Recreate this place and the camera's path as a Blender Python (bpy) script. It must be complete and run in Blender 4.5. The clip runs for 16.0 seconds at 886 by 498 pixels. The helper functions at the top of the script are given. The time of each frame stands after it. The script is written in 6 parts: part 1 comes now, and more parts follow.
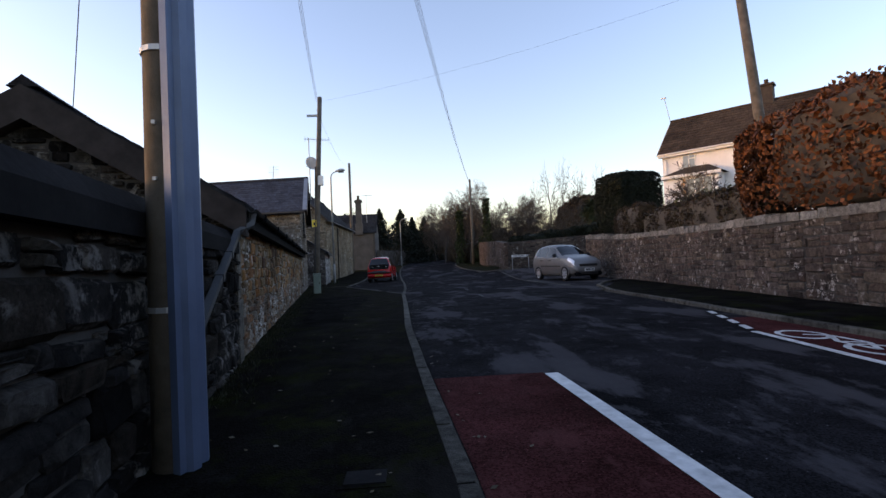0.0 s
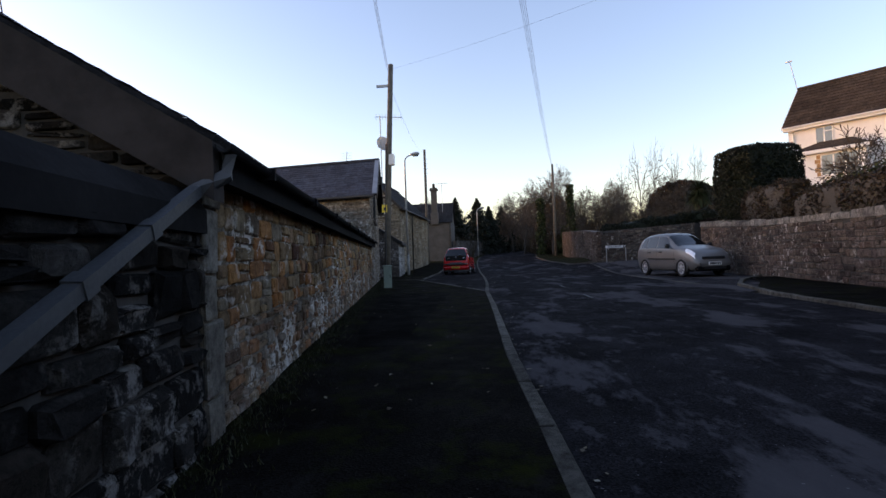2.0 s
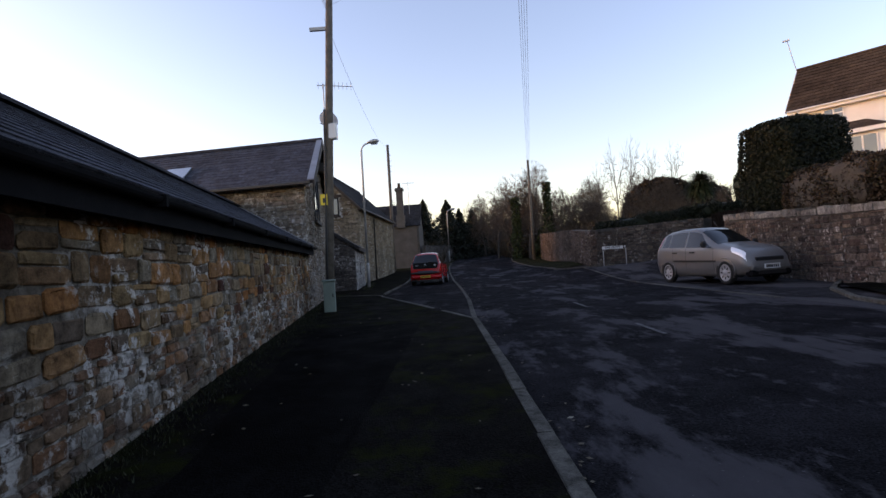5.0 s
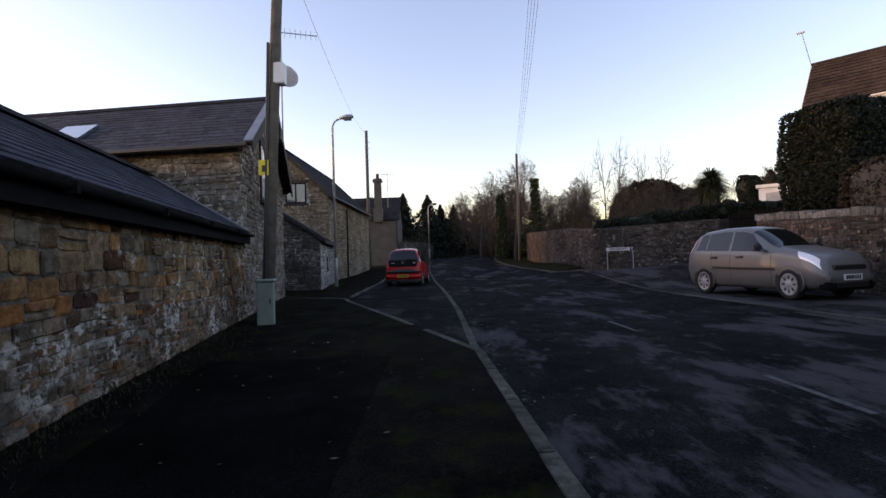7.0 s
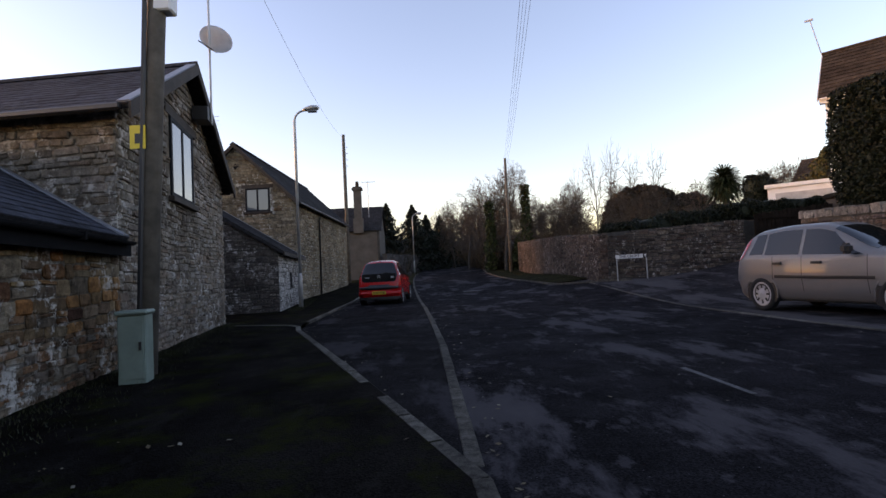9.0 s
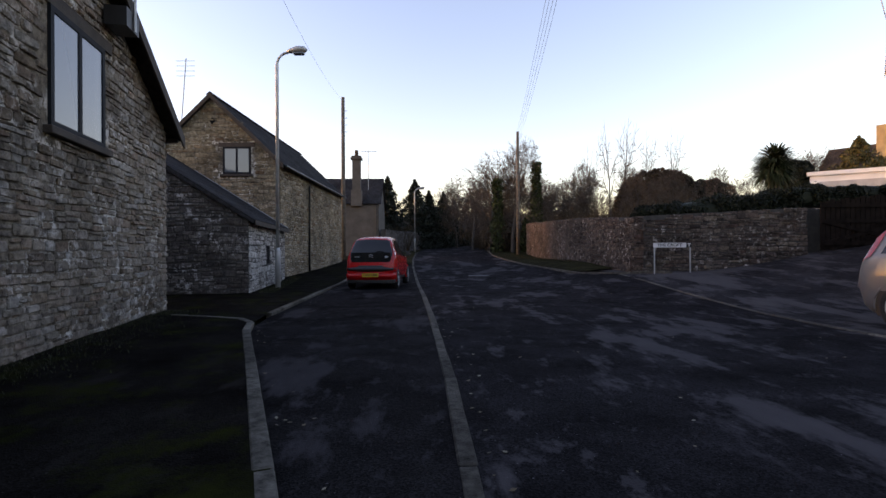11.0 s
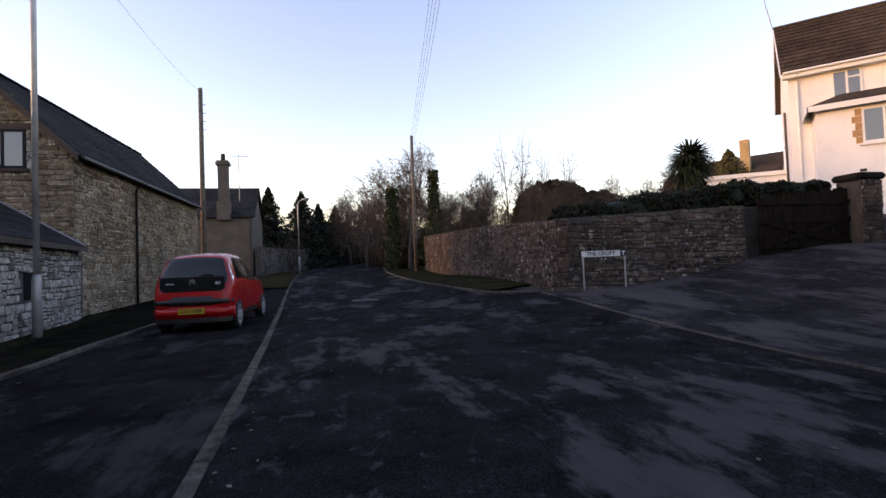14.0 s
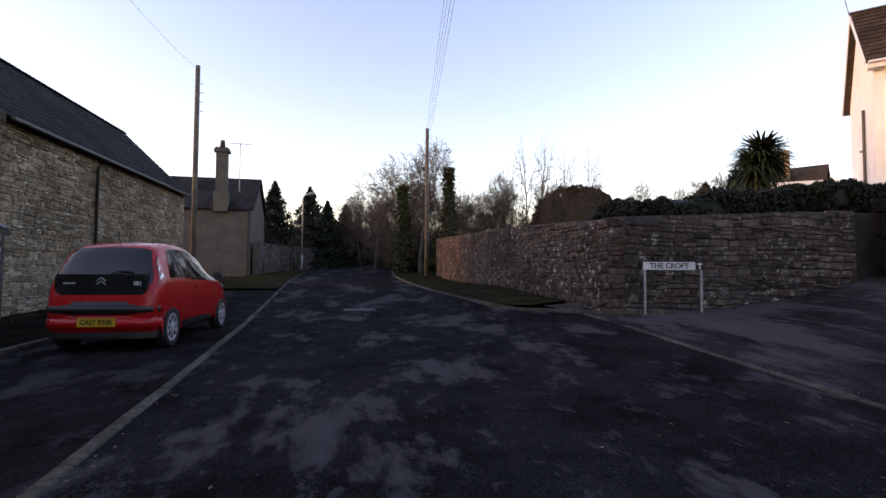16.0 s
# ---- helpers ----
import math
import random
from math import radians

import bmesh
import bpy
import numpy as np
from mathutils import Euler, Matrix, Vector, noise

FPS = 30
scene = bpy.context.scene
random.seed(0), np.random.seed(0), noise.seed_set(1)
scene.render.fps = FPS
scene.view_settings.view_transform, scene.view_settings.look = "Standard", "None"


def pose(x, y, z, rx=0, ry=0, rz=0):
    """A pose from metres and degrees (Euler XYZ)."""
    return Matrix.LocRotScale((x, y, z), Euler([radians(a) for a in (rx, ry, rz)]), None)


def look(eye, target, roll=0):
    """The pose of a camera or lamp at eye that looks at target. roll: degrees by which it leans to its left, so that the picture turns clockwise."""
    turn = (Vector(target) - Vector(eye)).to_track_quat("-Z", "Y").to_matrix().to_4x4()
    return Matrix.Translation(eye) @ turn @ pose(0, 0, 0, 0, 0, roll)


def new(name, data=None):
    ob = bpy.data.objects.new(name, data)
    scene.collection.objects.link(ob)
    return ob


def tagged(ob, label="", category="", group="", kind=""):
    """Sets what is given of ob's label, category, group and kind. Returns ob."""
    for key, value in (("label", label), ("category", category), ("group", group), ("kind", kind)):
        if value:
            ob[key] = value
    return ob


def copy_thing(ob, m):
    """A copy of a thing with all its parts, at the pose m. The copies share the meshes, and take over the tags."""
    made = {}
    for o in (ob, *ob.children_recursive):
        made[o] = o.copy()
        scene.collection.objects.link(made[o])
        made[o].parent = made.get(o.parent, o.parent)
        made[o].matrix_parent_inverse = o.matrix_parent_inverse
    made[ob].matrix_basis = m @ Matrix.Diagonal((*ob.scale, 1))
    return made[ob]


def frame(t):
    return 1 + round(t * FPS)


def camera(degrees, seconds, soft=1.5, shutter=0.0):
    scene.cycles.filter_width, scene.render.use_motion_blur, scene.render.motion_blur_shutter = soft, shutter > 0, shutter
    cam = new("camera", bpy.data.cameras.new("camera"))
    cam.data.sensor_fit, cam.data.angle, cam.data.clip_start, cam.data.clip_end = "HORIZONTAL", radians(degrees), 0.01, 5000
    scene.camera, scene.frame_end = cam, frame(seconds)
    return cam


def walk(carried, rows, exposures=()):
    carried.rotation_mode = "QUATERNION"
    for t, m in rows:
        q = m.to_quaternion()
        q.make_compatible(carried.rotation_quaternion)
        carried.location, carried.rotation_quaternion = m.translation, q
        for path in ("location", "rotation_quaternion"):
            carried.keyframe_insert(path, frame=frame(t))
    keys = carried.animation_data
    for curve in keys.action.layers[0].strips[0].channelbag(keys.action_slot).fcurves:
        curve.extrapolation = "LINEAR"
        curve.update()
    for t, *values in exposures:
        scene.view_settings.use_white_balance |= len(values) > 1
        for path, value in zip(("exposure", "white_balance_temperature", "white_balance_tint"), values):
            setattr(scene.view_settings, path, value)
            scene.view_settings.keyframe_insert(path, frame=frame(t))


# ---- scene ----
cam = camera(84.0, 16.0)
PATH = [
    (0, (1.3, 0.176, 1.029), (1.419, 2.172, 1.088), -2.6),
    (0.5, (1.269, 0.862, 1.035), (1.229, 2.862, 1.072), -4.1),
    (1, (1.2, 1.559, 1.039), (1.098, 3.556, 1.096), -1.4),
    (1.5, (1.098, 2.28, 1.045), (0.896, 4.268, 1.106), -3.3),
    (2, (0.974, 3.043, 1.054), (0.789, 5.035, 1.089), -2.2),
    (2.5, (0.876, 3.845, 1.072), (0.686, 5.833, 1.17), -6.0),
    (3, (0.789, 4.668, 1.091), (0.636, 6.661, 1.162), -1.9),
    (3.5, (0.723, 5.504, 1.108), (0.61, 7.499, 1.18), -5.1),
    (3.7, (0.703, 5.833, 1.111), (0.571, 7.828, 1.172), -4.3),
    (5.8, (0.559, 9.332, 1.14), (0.527, 11.331, 1.184), -3.5),
    (6, (0.537, 9.664, 1.139), (0.444, 11.662, 1.144), -1.8),
    (6.5, (0.466, 10.513, 1.13), (0.5, 12.512, 1.191), -2.8),
    (7, (0.425, 11.368, 1.116), (0.453, 13.368, 1.157), -1.8),
    (7.5, (0.421, 12.167, 1.112), (0.61, 14.155, 1.209), -2.5),
    (8, (0.511, 12.971, 1.12), (0.527, 14.969, 1.209), -2.9),
    (8.5, (0.551, 13.702, 1.123), (0.672, 15.697, 1.195), -1.7),
    (9, (0.633, 14.469, 1.122), (0.714, 16.465, 1.211), -2.9),
    (9.2, (0.643, 14.771, 1.122), (0.704, 16.769, 1.19), -0.6),
    (11.3, (0.631, 17.794, 1.222), (0.711, 19.793, 1.224), -0.2),
    (11.5, (0.646, 18.067, 1.223), (0.796, 20.06, 1.281), -0.0),
    (12, (0.728, 18.706, 1.213), (0.868, 20.7, 1.265), -3.2),
    (12.5, (0.871, 19.325, 1.197), (1.073, 21.315, 1.175), -1.3),
    (13, (1.055, 19.99, 1.189), (1.456, 21.949, 1.218), -2.9),
    (13.5, (1.309, 20.737, 1.193), (1.651, 22.708, 1.192), -0.6),
    (14, (1.57, 21.535, 1.205), (2.046, 23.477, 1.266), -2.2),
    (14.5, (1.785, 22.315, 1.225), (2.07, 24.294, 1.27), -1.6),
    (15, (1.927, 23.011, 1.233), (2.3, 24.975, 1.293), -1.5),
    (15.5, (2.096, 23.722, 1.23), (2.451, 25.69, 1.264), -0.1),
    (16, (2.298, 24.491, 1.231), (2.72, 26.444, 1.313), 0.3),
]
EXPOSURES = [(0, 2.33, 6950, 35), (3.5, 2.33, 7000, 36), (6, 2.38, 7400, 40), (9, 2.4, 7450, 40), (12, 2.6, 7600, 41), (16, 2.63, 7600, 42)]
walk(cam, [(t, look(*p)) for t, *p in PATH], EXPOSURES)

# ---- world, sun, exposure ----
SUN_EL, SUN_AZ = 4.2, -86.0   # degrees; azimuth from +y, clockwise
world = bpy.data.worlds.new("world")
scene.world = world
world.use_nodes = True
wn = world.node_tree.nodes
wn.clear()
sky = wn.new("ShaderNodeTexSky")
sky.sky_type = "NISHITA"
sky.sun_disc = False
sky.sun_elevation = radians(SUN_EL)
sky.sun_rotation = radians(SUN_AZ)
sky.air_density, sky.dust_density, sky.ozone_density = 1.0, 1.0, 1.8
bg = wn.new("ShaderNodeBackground")
bg.inputs["Strength"].default_value = 0.15
wout = wn.new("ShaderNodeOutputWorld")
world.node_tree.links.new(sky.outputs[0], bg.inputs[0])
world.node_tree.links.new(bg.outputs[0], wout.inputs[0])
sun_data = bpy.data.lights.new("sun", "SUN")
sun_data.energy, sun_data.angle, sun_data.color = 0.022, radians(0.6), (1.0, 0.88, 0.74)
sun = new("sun", sun_data)
_d = Vector((math.sin(radians(SUN_AZ)) * math.cos(radians(SUN_EL)), math.cos(radians(SUN_AZ)) * math.cos(radians(SUN_EL)), math.sin(radians(SUN_EL))))
sun.matrix_world = look(_d * 100, (0, 0, 0))


# ---- materials ----
def mat_base(name):
    m = bpy.data.materials.new(name)
    m.use_nodes = True
    nt = m.node_tree
    return m, nt, nt.nodes["Principled BSDF"]


def tex_coord(nt, scale, kind="Object"):
    """World-size coordinates."""
    g = nt.nodes.new("ShaderNodeNewGeometry")
    mp = nt.nodes.new("ShaderNodeMapping")
    nt.links.new(g.outputs["Position"], mp.inputs[0])
    mp.inputs["Scale"].default_value = (scale, scale, scale) if isinstance(scale, (int, float)) else scale
    return mp.outputs[0]


def noise_tex(nt, scale, detail=4, rough=0.6, stretch=(1, 1, 1)):
    n = nt.nodes.new("ShaderNodeTexNoise")
    n.inputs["Scale"].default_value = scale
    n.inputs["Detail"].default_value = detail
    n.inputs["Roughness"].default_value = rough
    nt.links.new(tex_coord(nt, stretch), n.inputs["Vector"])
    return n.outputs["Fac"]


def ramp(nt, fac, stops):
    r = nt.nodes.new("ShaderNodeValToRGB")
    while len(r.color_ramp.elements) < len(stops):
        r.color_ramp.elements.new(0.5)
    for e, (p, c) in zip(r.color_ramp.elements, stops):
        e.position = p
        e.color = (*c, 1) if len(c) == 3 else c
    nt.links.new(fac, r.inputs[0])
    return r.outputs[0]


def grey(v):
    return (v, v, v)


def mix(nt, fac, a, b, mode="MIX"):
    n = nt.nodes.new("ShaderNodeMix")
    n.data_type, n.blend_type = "RGBA", mode
    for sock, v in ((n.inputs[0], fac), (n.inputs[6], a), (n.inputs[7], b)):
        if isinstance(v, (int, float)):
            sock.default_value = v
        elif isinstance(v, tuple):
            sock.default_value = (*v, 1)
        else:
            nt.links.new(v, sock)
    return n.outputs[2]


def bump(nt, bsdf, height, strength, dist=0.01):
    b = nt.nodes.new("ShaderNodeBump")
    b.inputs["Strength"].default_value = strength
    b.inputs["Distance"].default_value = dist
    nt.links.new(height, b.inputs["Height"])
    nt.links.new(b.outputs[0], bsdf.inputs["Normal"])


def piece_random(nt):
    """A random number for each piece, alone or joined."""
    o = nt.nodes.new("ShaderNodeObjectInfo")
    g = nt.nodes.new("ShaderNodeNewGeometry")
    a = nt.nodes.new("ShaderNodeMath")
    a.operation = "ADD"
    nt.links.new(o.outputs["Random"], a.inputs[0])
    nt.links.new(g.outputs["Random Per Island"], a.inputs[1])
    f = nt.nodes.new("ShaderNodeMath")
    f.operation = "FRACT"
    nt.links.new(a.outputs[0], f.inputs[0])
    return f.outputs[0]


def simple(name, color, rough=0.6, metal=0.0, var=0.25, scale=3.0, grain=60.0, bump_s=0.1, spec=None, coat=0.0):
    """Paint, metal or plastic with two scales of variation."""
    m, nt, b = mat_base(name)
    big = ramp(nt, noise_tex(nt, scale), [(0.3, grey(1 - var)), (0.7, grey(1 + var * 0.3))])
    fine = noise_tex(nt, grain, 3)
    c = mix(nt, 1.0, tuple(color), big, "MULTIPLY")
    nt.links.new(c, b.inputs["Base Color"])
    rr = ramp(nt, fine, [(0.3, grey(max(0.02, rough - 0.08))), (0.7, grey(min(1, rough + 0.08)))])
    nt.links.new(rr, b.inputs["Roughness"])
    b.inputs["Metallic"].default_value = metal
    b.inputs["Coat Weight"].default_value = coat
    if spec is not None:
        b.inputs["Specular IOR Level"].default_value = spec
    if bump_s:
        bump(nt, b, fine, bump_s, 0.004)
    return m


def stone_mat(name, stops, wash=None, wash_at=(0.55, 0.65), dark=0.6, spec=0.06):
    """Rubble stone: a colour for each piece, blotches, grain, and patches of old limewash."""
    m, nt, b = mat_base(name)
    c = ramp(nt, piece_random(nt), stops)
    blot = ramp(nt, noise_tex(nt, 9.0, 7, 0.78), [(0.33, grey(dark - 0.3)), (0.66, grey(1.5))])
    c = mix(nt, 1.0, c, blot, "MULTIPLY")
    damp = ramp(nt, noise_tex(nt, 0.55, 3), [(0.35, grey(0.62)), (0.6, grey(1.05))])
    c = mix(nt, 1.0, c, damp, "MULTIPLY")
    if wash:
        f = ramp(nt, noise_tex(nt, 6.5, 8, 0.74), [(wash_at[0] - 0.06, grey(0)), (wash_at[1] - 0.05, grey(1))])
        g = ramp(nt, noise_tex(nt, 1.3, 3, 0.6), [(0.44, grey(0)), (0.6, grey(1))])
        c = mix(nt, mix(nt, 1.0, f, g, "MULTIPLY"), c, wash)
    nt.links.new(c, b.inputs["Base Color"])
    b.inputs["Roughness"].default_value = 0.9
    b.inputs["Specular IOR Level"].default_value = spec
    bump(nt, b, noise_tex(nt, 30.0, 7, 0.75), 0.9, 0.03)
    return m


def asphalt_mat(name, base, pale, pale_at, moss=None, moss_at=(0.55, 0.7), gloss=0.75):
    """Worn tarmac: aggregate, pale worn patches stretched along the road, and moss."""
    m, nt, b = mat_base(name)
    v = nt.nodes.new("ShaderNodeTexVoronoi")
    v.inputs["Scale"].default_value = 90
    nt.links.new(tex_coord(nt, 1.0), v.inputs["Vector"])
    agg = ramp(nt, v.outputs["Color"], [(0.2, grey(0.55)), (0.8, grey(1.35))])
    c = mix(nt, 1.0, base, agg, "MULTIPLY")
    stain = ramp(nt, noise_tex(nt, 0.9, 6, 0.7), [(0.35, grey(0.5)), (0.65, grey(1.35))])
    c = mix(nt, 1.0, c, stain, "MULTIPLY")
    patch = ramp(nt, noise_tex(nt, 0.8, 7, 0.66, (1.0, 0.38, 1.0)), [(pale_at, grey(0)), (pale_at + 0.05, grey(0.8)), (pale_at + 0.14, grey(1))])
    c = mix(nt, patch, c, pale)
    worn = ramp(nt, noise_tex(nt, 3.4, 8, 0.72, (1.0, 0.6, 1.0)), [(0.56, grey(0)), (0.62, grey(0.55))])
    c = mix(nt, worn, c, pale)
    chips = ramp(nt, noise_tex(nt, 38.0, 2, 0.5), [(0.72, grey(0)), (0.76, grey(0.8))])
    c = mix(nt, chips, c, tuple(2.2 * v for v in pale))
    if moss:
        mf = ramp(nt, noise_tex(nt, 1.6, 6, 0.75), [(moss_at[0], grey(0)), (moss_at[1], grey(1))])
        c = mix(nt, mf, c, moss)
    nt.links.new(c, b.inputs["Base Color"])
    rr = ramp(nt, noise_tex(nt, 2.2, 4), [(0.3, grey(gloss - 0.12)), (0.7, grey(gloss + 0.15))])
    nt.links.new(rr, b.inputs["Roughness"])
    b.inputs["Specular IOR Level"].default_value = 0.004
    bump(nt, b, v.outputs["Distance"], 0.5, 0.006)
    return m


def leaf_mat(name, stops, rough=0.6):
    m, nt, b = mat_base(name)
    c = ramp(nt, piece_random(nt), stops)
    c = mix(nt, 1.0, c, ramp(nt, noise_tex(nt, 1.7, 3), [(0.3, grey(0.6)), (0.7, grey(1.15))]), "MULTIPLY")
    nt.links.new(c, b.inputs["Base Color"])
    b.inputs["Roughness"].default_value = rough
    b.inputs["Specular IOR Level"].default_value = 0.2
    return m


M_MORTAR = stone_mat("mortar", [(0.0, (0.14, 0.118, 0.09)), (1.0, (0.19, 0.16, 0.125))], wash=(0.58, 0.55, 0.50), wash_at=(0.53, 0.60))
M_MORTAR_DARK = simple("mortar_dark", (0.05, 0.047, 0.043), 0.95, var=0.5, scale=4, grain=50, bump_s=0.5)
S_WARM = stone_mat("stone_warm", [(0.0, (0.15, 0.095, 0.055)), (0.16, (0.30, 0.205, 0.115)), (0.30, (0.22, 0.185, 0.135)), (0.42, (0.36, 0.145, 0.05)), (0.56, (0.30, 0.20, 0.10)), (0.68, (0.075, 0.034, 0.026)), (0.8, (0.40, 0.20, 0.08)), (0.9, (0.13, 0.10, 0.075)), (1.0, (0.28, 0.22, 0.15))], wash=(0.66, 0.63, 0.57), wash_at=(0.60, 0.66))
S_WASHED = stone_mat("stone_part_washed", [(0.0, (0.11, 0.075, 0.05)), (0.3, (0.22, 0.155, 0.10)), (0.5, (0.27, 0.13, 0.065)), (0.7, (0.13, 0.085, 0.06)), (0.85, (0.21, 0.185, 0.15)), (1.0, (0.25, 0.18, 0.115))], wash=(0.58, 0.55, 0.49), wash_at=(0.565, 0.625))
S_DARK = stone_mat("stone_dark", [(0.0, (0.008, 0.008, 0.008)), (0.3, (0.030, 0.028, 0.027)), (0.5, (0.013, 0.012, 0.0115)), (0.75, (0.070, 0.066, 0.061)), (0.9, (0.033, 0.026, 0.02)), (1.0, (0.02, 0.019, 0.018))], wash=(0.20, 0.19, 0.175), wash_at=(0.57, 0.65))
S_GREY = stone_mat("stone_grey", [(0.0, (0.13, 0.105, 0.085)), (0.3, (0.25, 0.215, 0.175)), (0.5, (0.19, 0.145, 0.105)), (0.7, (0.30, 0.28, 0.25)), (0.85, (0.21, 0.15, 0.11)), (1.0, (0.27, 0.25, 0.22))], wash=(0.50, 0.47, 0.43), wash_at=(0.59, 0.66))
S_SHED = stone_mat("stone_shed", [(0.0, (0.045, 0.040, 0.038)), (0.4, (0.115, 0.103, 0.095)), (0.7, (0.065, 0.056, 0.052)), (1.0, (0.17, 0.155, 0.14))], wash=(0.36, 0.35, 0.34), wash_at=(0.58, 0.66))
S_WHITE = stone_mat("stone_limewashed", [(0.0, (0.30, 0.29, 0.27)), (0.4, (0.50, 0.48, 0.45)), (0.7, (0.40, 0.38, 0.35)), (0.85, (0.15, 0.135, 0.12)), (1.0, (0.54, 0.52, 0.49))], dark=0.45)
S_BARN = stone_mat("stone_barn", [(0.0, (0.16, 0.13, 0.09)), (0.3, (0.30, 0.24, 0.165)), (0.5, (0.20, 0.165, 0.12)), (0.75, (0.36, 0.30, 0.215)), (0.9, (0.18, 0.115, 0.07)), (1.0, (0.29, 0.24, 0.17))])
S_PURPLE = stone_mat("stone_roadside", [(0.0, (0.045, 0.036, 0.033)), (0.3, (0.125, 0.10, 0.085)), (0.5, (0.09, 0.068, 0.062)), (0.7, (0.16, 0.128, 0.10)), (0.85, (0.085, 0.056, 0.047)), (1.0, (0.13, 0.108, 0.095))], wash=(0.42, 0.39, 0.36), wash_at=(0.60, 0.67))
S_CUT = stone_mat("stone_quoin", [(0.0, (0.15, 0.14, 0.12)), (0.5, (0.22, 0.20, 0.165)), (1.0, (0.26, 0.25, 0.22))], wash=(0.45, 0.43, 0.4), wash_at=(0.58, 0.66))
S_COPE = stone_mat("stone_coping", [(0.0, (0.16, 0.15, 0.14)), (1.0, (0.30, 0.285, 0.26))])
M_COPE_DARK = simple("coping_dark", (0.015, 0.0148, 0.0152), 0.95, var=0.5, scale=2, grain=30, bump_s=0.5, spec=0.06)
# Grey tarmac far below real asphalt: light-and-shade contrast is put into its colour
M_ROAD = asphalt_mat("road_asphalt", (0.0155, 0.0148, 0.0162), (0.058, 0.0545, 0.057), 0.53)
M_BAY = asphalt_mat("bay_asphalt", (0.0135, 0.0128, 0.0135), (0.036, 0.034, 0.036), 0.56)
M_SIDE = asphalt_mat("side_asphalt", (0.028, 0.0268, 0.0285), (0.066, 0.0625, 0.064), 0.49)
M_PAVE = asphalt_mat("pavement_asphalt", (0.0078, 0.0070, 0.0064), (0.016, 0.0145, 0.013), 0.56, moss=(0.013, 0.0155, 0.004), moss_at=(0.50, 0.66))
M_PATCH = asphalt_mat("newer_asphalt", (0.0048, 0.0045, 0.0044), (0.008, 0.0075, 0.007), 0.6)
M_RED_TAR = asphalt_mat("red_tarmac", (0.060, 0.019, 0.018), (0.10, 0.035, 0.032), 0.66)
M_KERB = stone_mat("kerb_concrete", [(0.0, (0.075, 0.07, 0.06)), (1.0, (0.125, 0.118, 0.10))])
M_PAINT = simple("road_paint", (0.62, 0.62, 0.60), 0.7, var=0.35, scale=9, grain=80, bump_s=0.3)
M_PAINT_WORN = simple("worn_road_paint", (0.075, 0.073, 0.073), 0.9, var=0.8, scale=12, grain=80, bump_s=0.4)
M_EARTH = asphalt_mat("earth_grass", (0.030, 0.030, 0.014), (0.05, 0.04, 0.025), 0.62, moss=(0.017, 0.016, 0.009), moss_at=(0.45, 0.55))
M_SLATE = stone_mat("slate", [(0.0, (0.026, 0.031, 0.044)), (0.5, (0.054, 0.062, 0.084)), (1.0, (0.038, 0.044, 0.058))], spec=0.22)
M_SLATE_DARK = stone_mat("slate_dark", [(0.0, (0.026, 0.026, 0.028)), (0.5, (0.04, 0.04, 0.043)), (1.0, (0.032, 0.031, 0.032))])
M_TILE = stone_mat("roof_tile_brown", [(0.0, (0.055, 0.042, 0.032)), (0.5, (0.085, 0.062, 0.046)), (1.0, (0.07, 0.052, 0.04))])
M_RENDER = simple("white_render", (0.80, 0.80, 0.80), 0.9, var=0.12, scale=0.8, grain=70, bump_s=0.4)
M_WHITE = simple("white_paint", (0.74, 0.74, 0.73), 0.45, var=0.1, scale=2, bump_s=0.02)
M_POLE = simple("weathered_pole", (0.115, 0.098, 0.078), 0.85, var=0.5, scale=5, grain=90, bump_s=0.6)
M_GUARD = simple("blue_grey_guard", (0.090, 0.132, 0.216), 0.45, metal=0.2, var=0.2, scale=2)
M_GALV = simple("galvanised_steel", (0.42, 0.43, 0.43), 0.5, metal=0.6, var=0.3, scale=2)
M_BLACK = simple("black_plastic", (0.015, 0.015, 0.016), 0.45, var=0.3)
M_GATE = simple("gate_wood", (0.016, 0.012, 0.010), 0.9, var=0.6, scale=5, grain=40, bump_s=0.6, spec=0.05)
M_DARKWOOD = simple("dark_wood", (0.045, 0.033, 0.025), 0.8, var=0.5, scale=4, grain=50, bump_s=0.5)
M_PIPE = simple("grey_pipe", (0.045, 0.05, 0.055), 0.6, var=0.25, scale=3)
M_VERGE = simple("dark_cement_verge", (0.040, 0.034, 0.032), 0.9, var=0.4, scale=4, grain=30, bump_s=0.4, spec=0.1)
M_EAVE = simple("eave_black", (0.008, 0.008, 0.009), 0.9, var=0.4, scale=4, bump_s=0.2, spec=0.08)
M_GREEN = simple("cabinet_green", (0.17, 0.23, 0.19), 0.55, var=0.3, scale=3)
M_LEAD = simple("lead_flashing", (0.22, 0.24, 0.27), 0.5, metal=0.3, var=0.25, scale=3)
M_GLASS, _nt, _b = mat_base("window_glass")
_b.inputs["Base Color"].default_value = (0.085, 0.10, 0.115, 1)
_b.inputs["Roughness"].default_value = 0.06
_b.inputs["Specular IOR Level"].default_value = 0.9
_b.inputs["Coat Weight"].default_value = 0.6


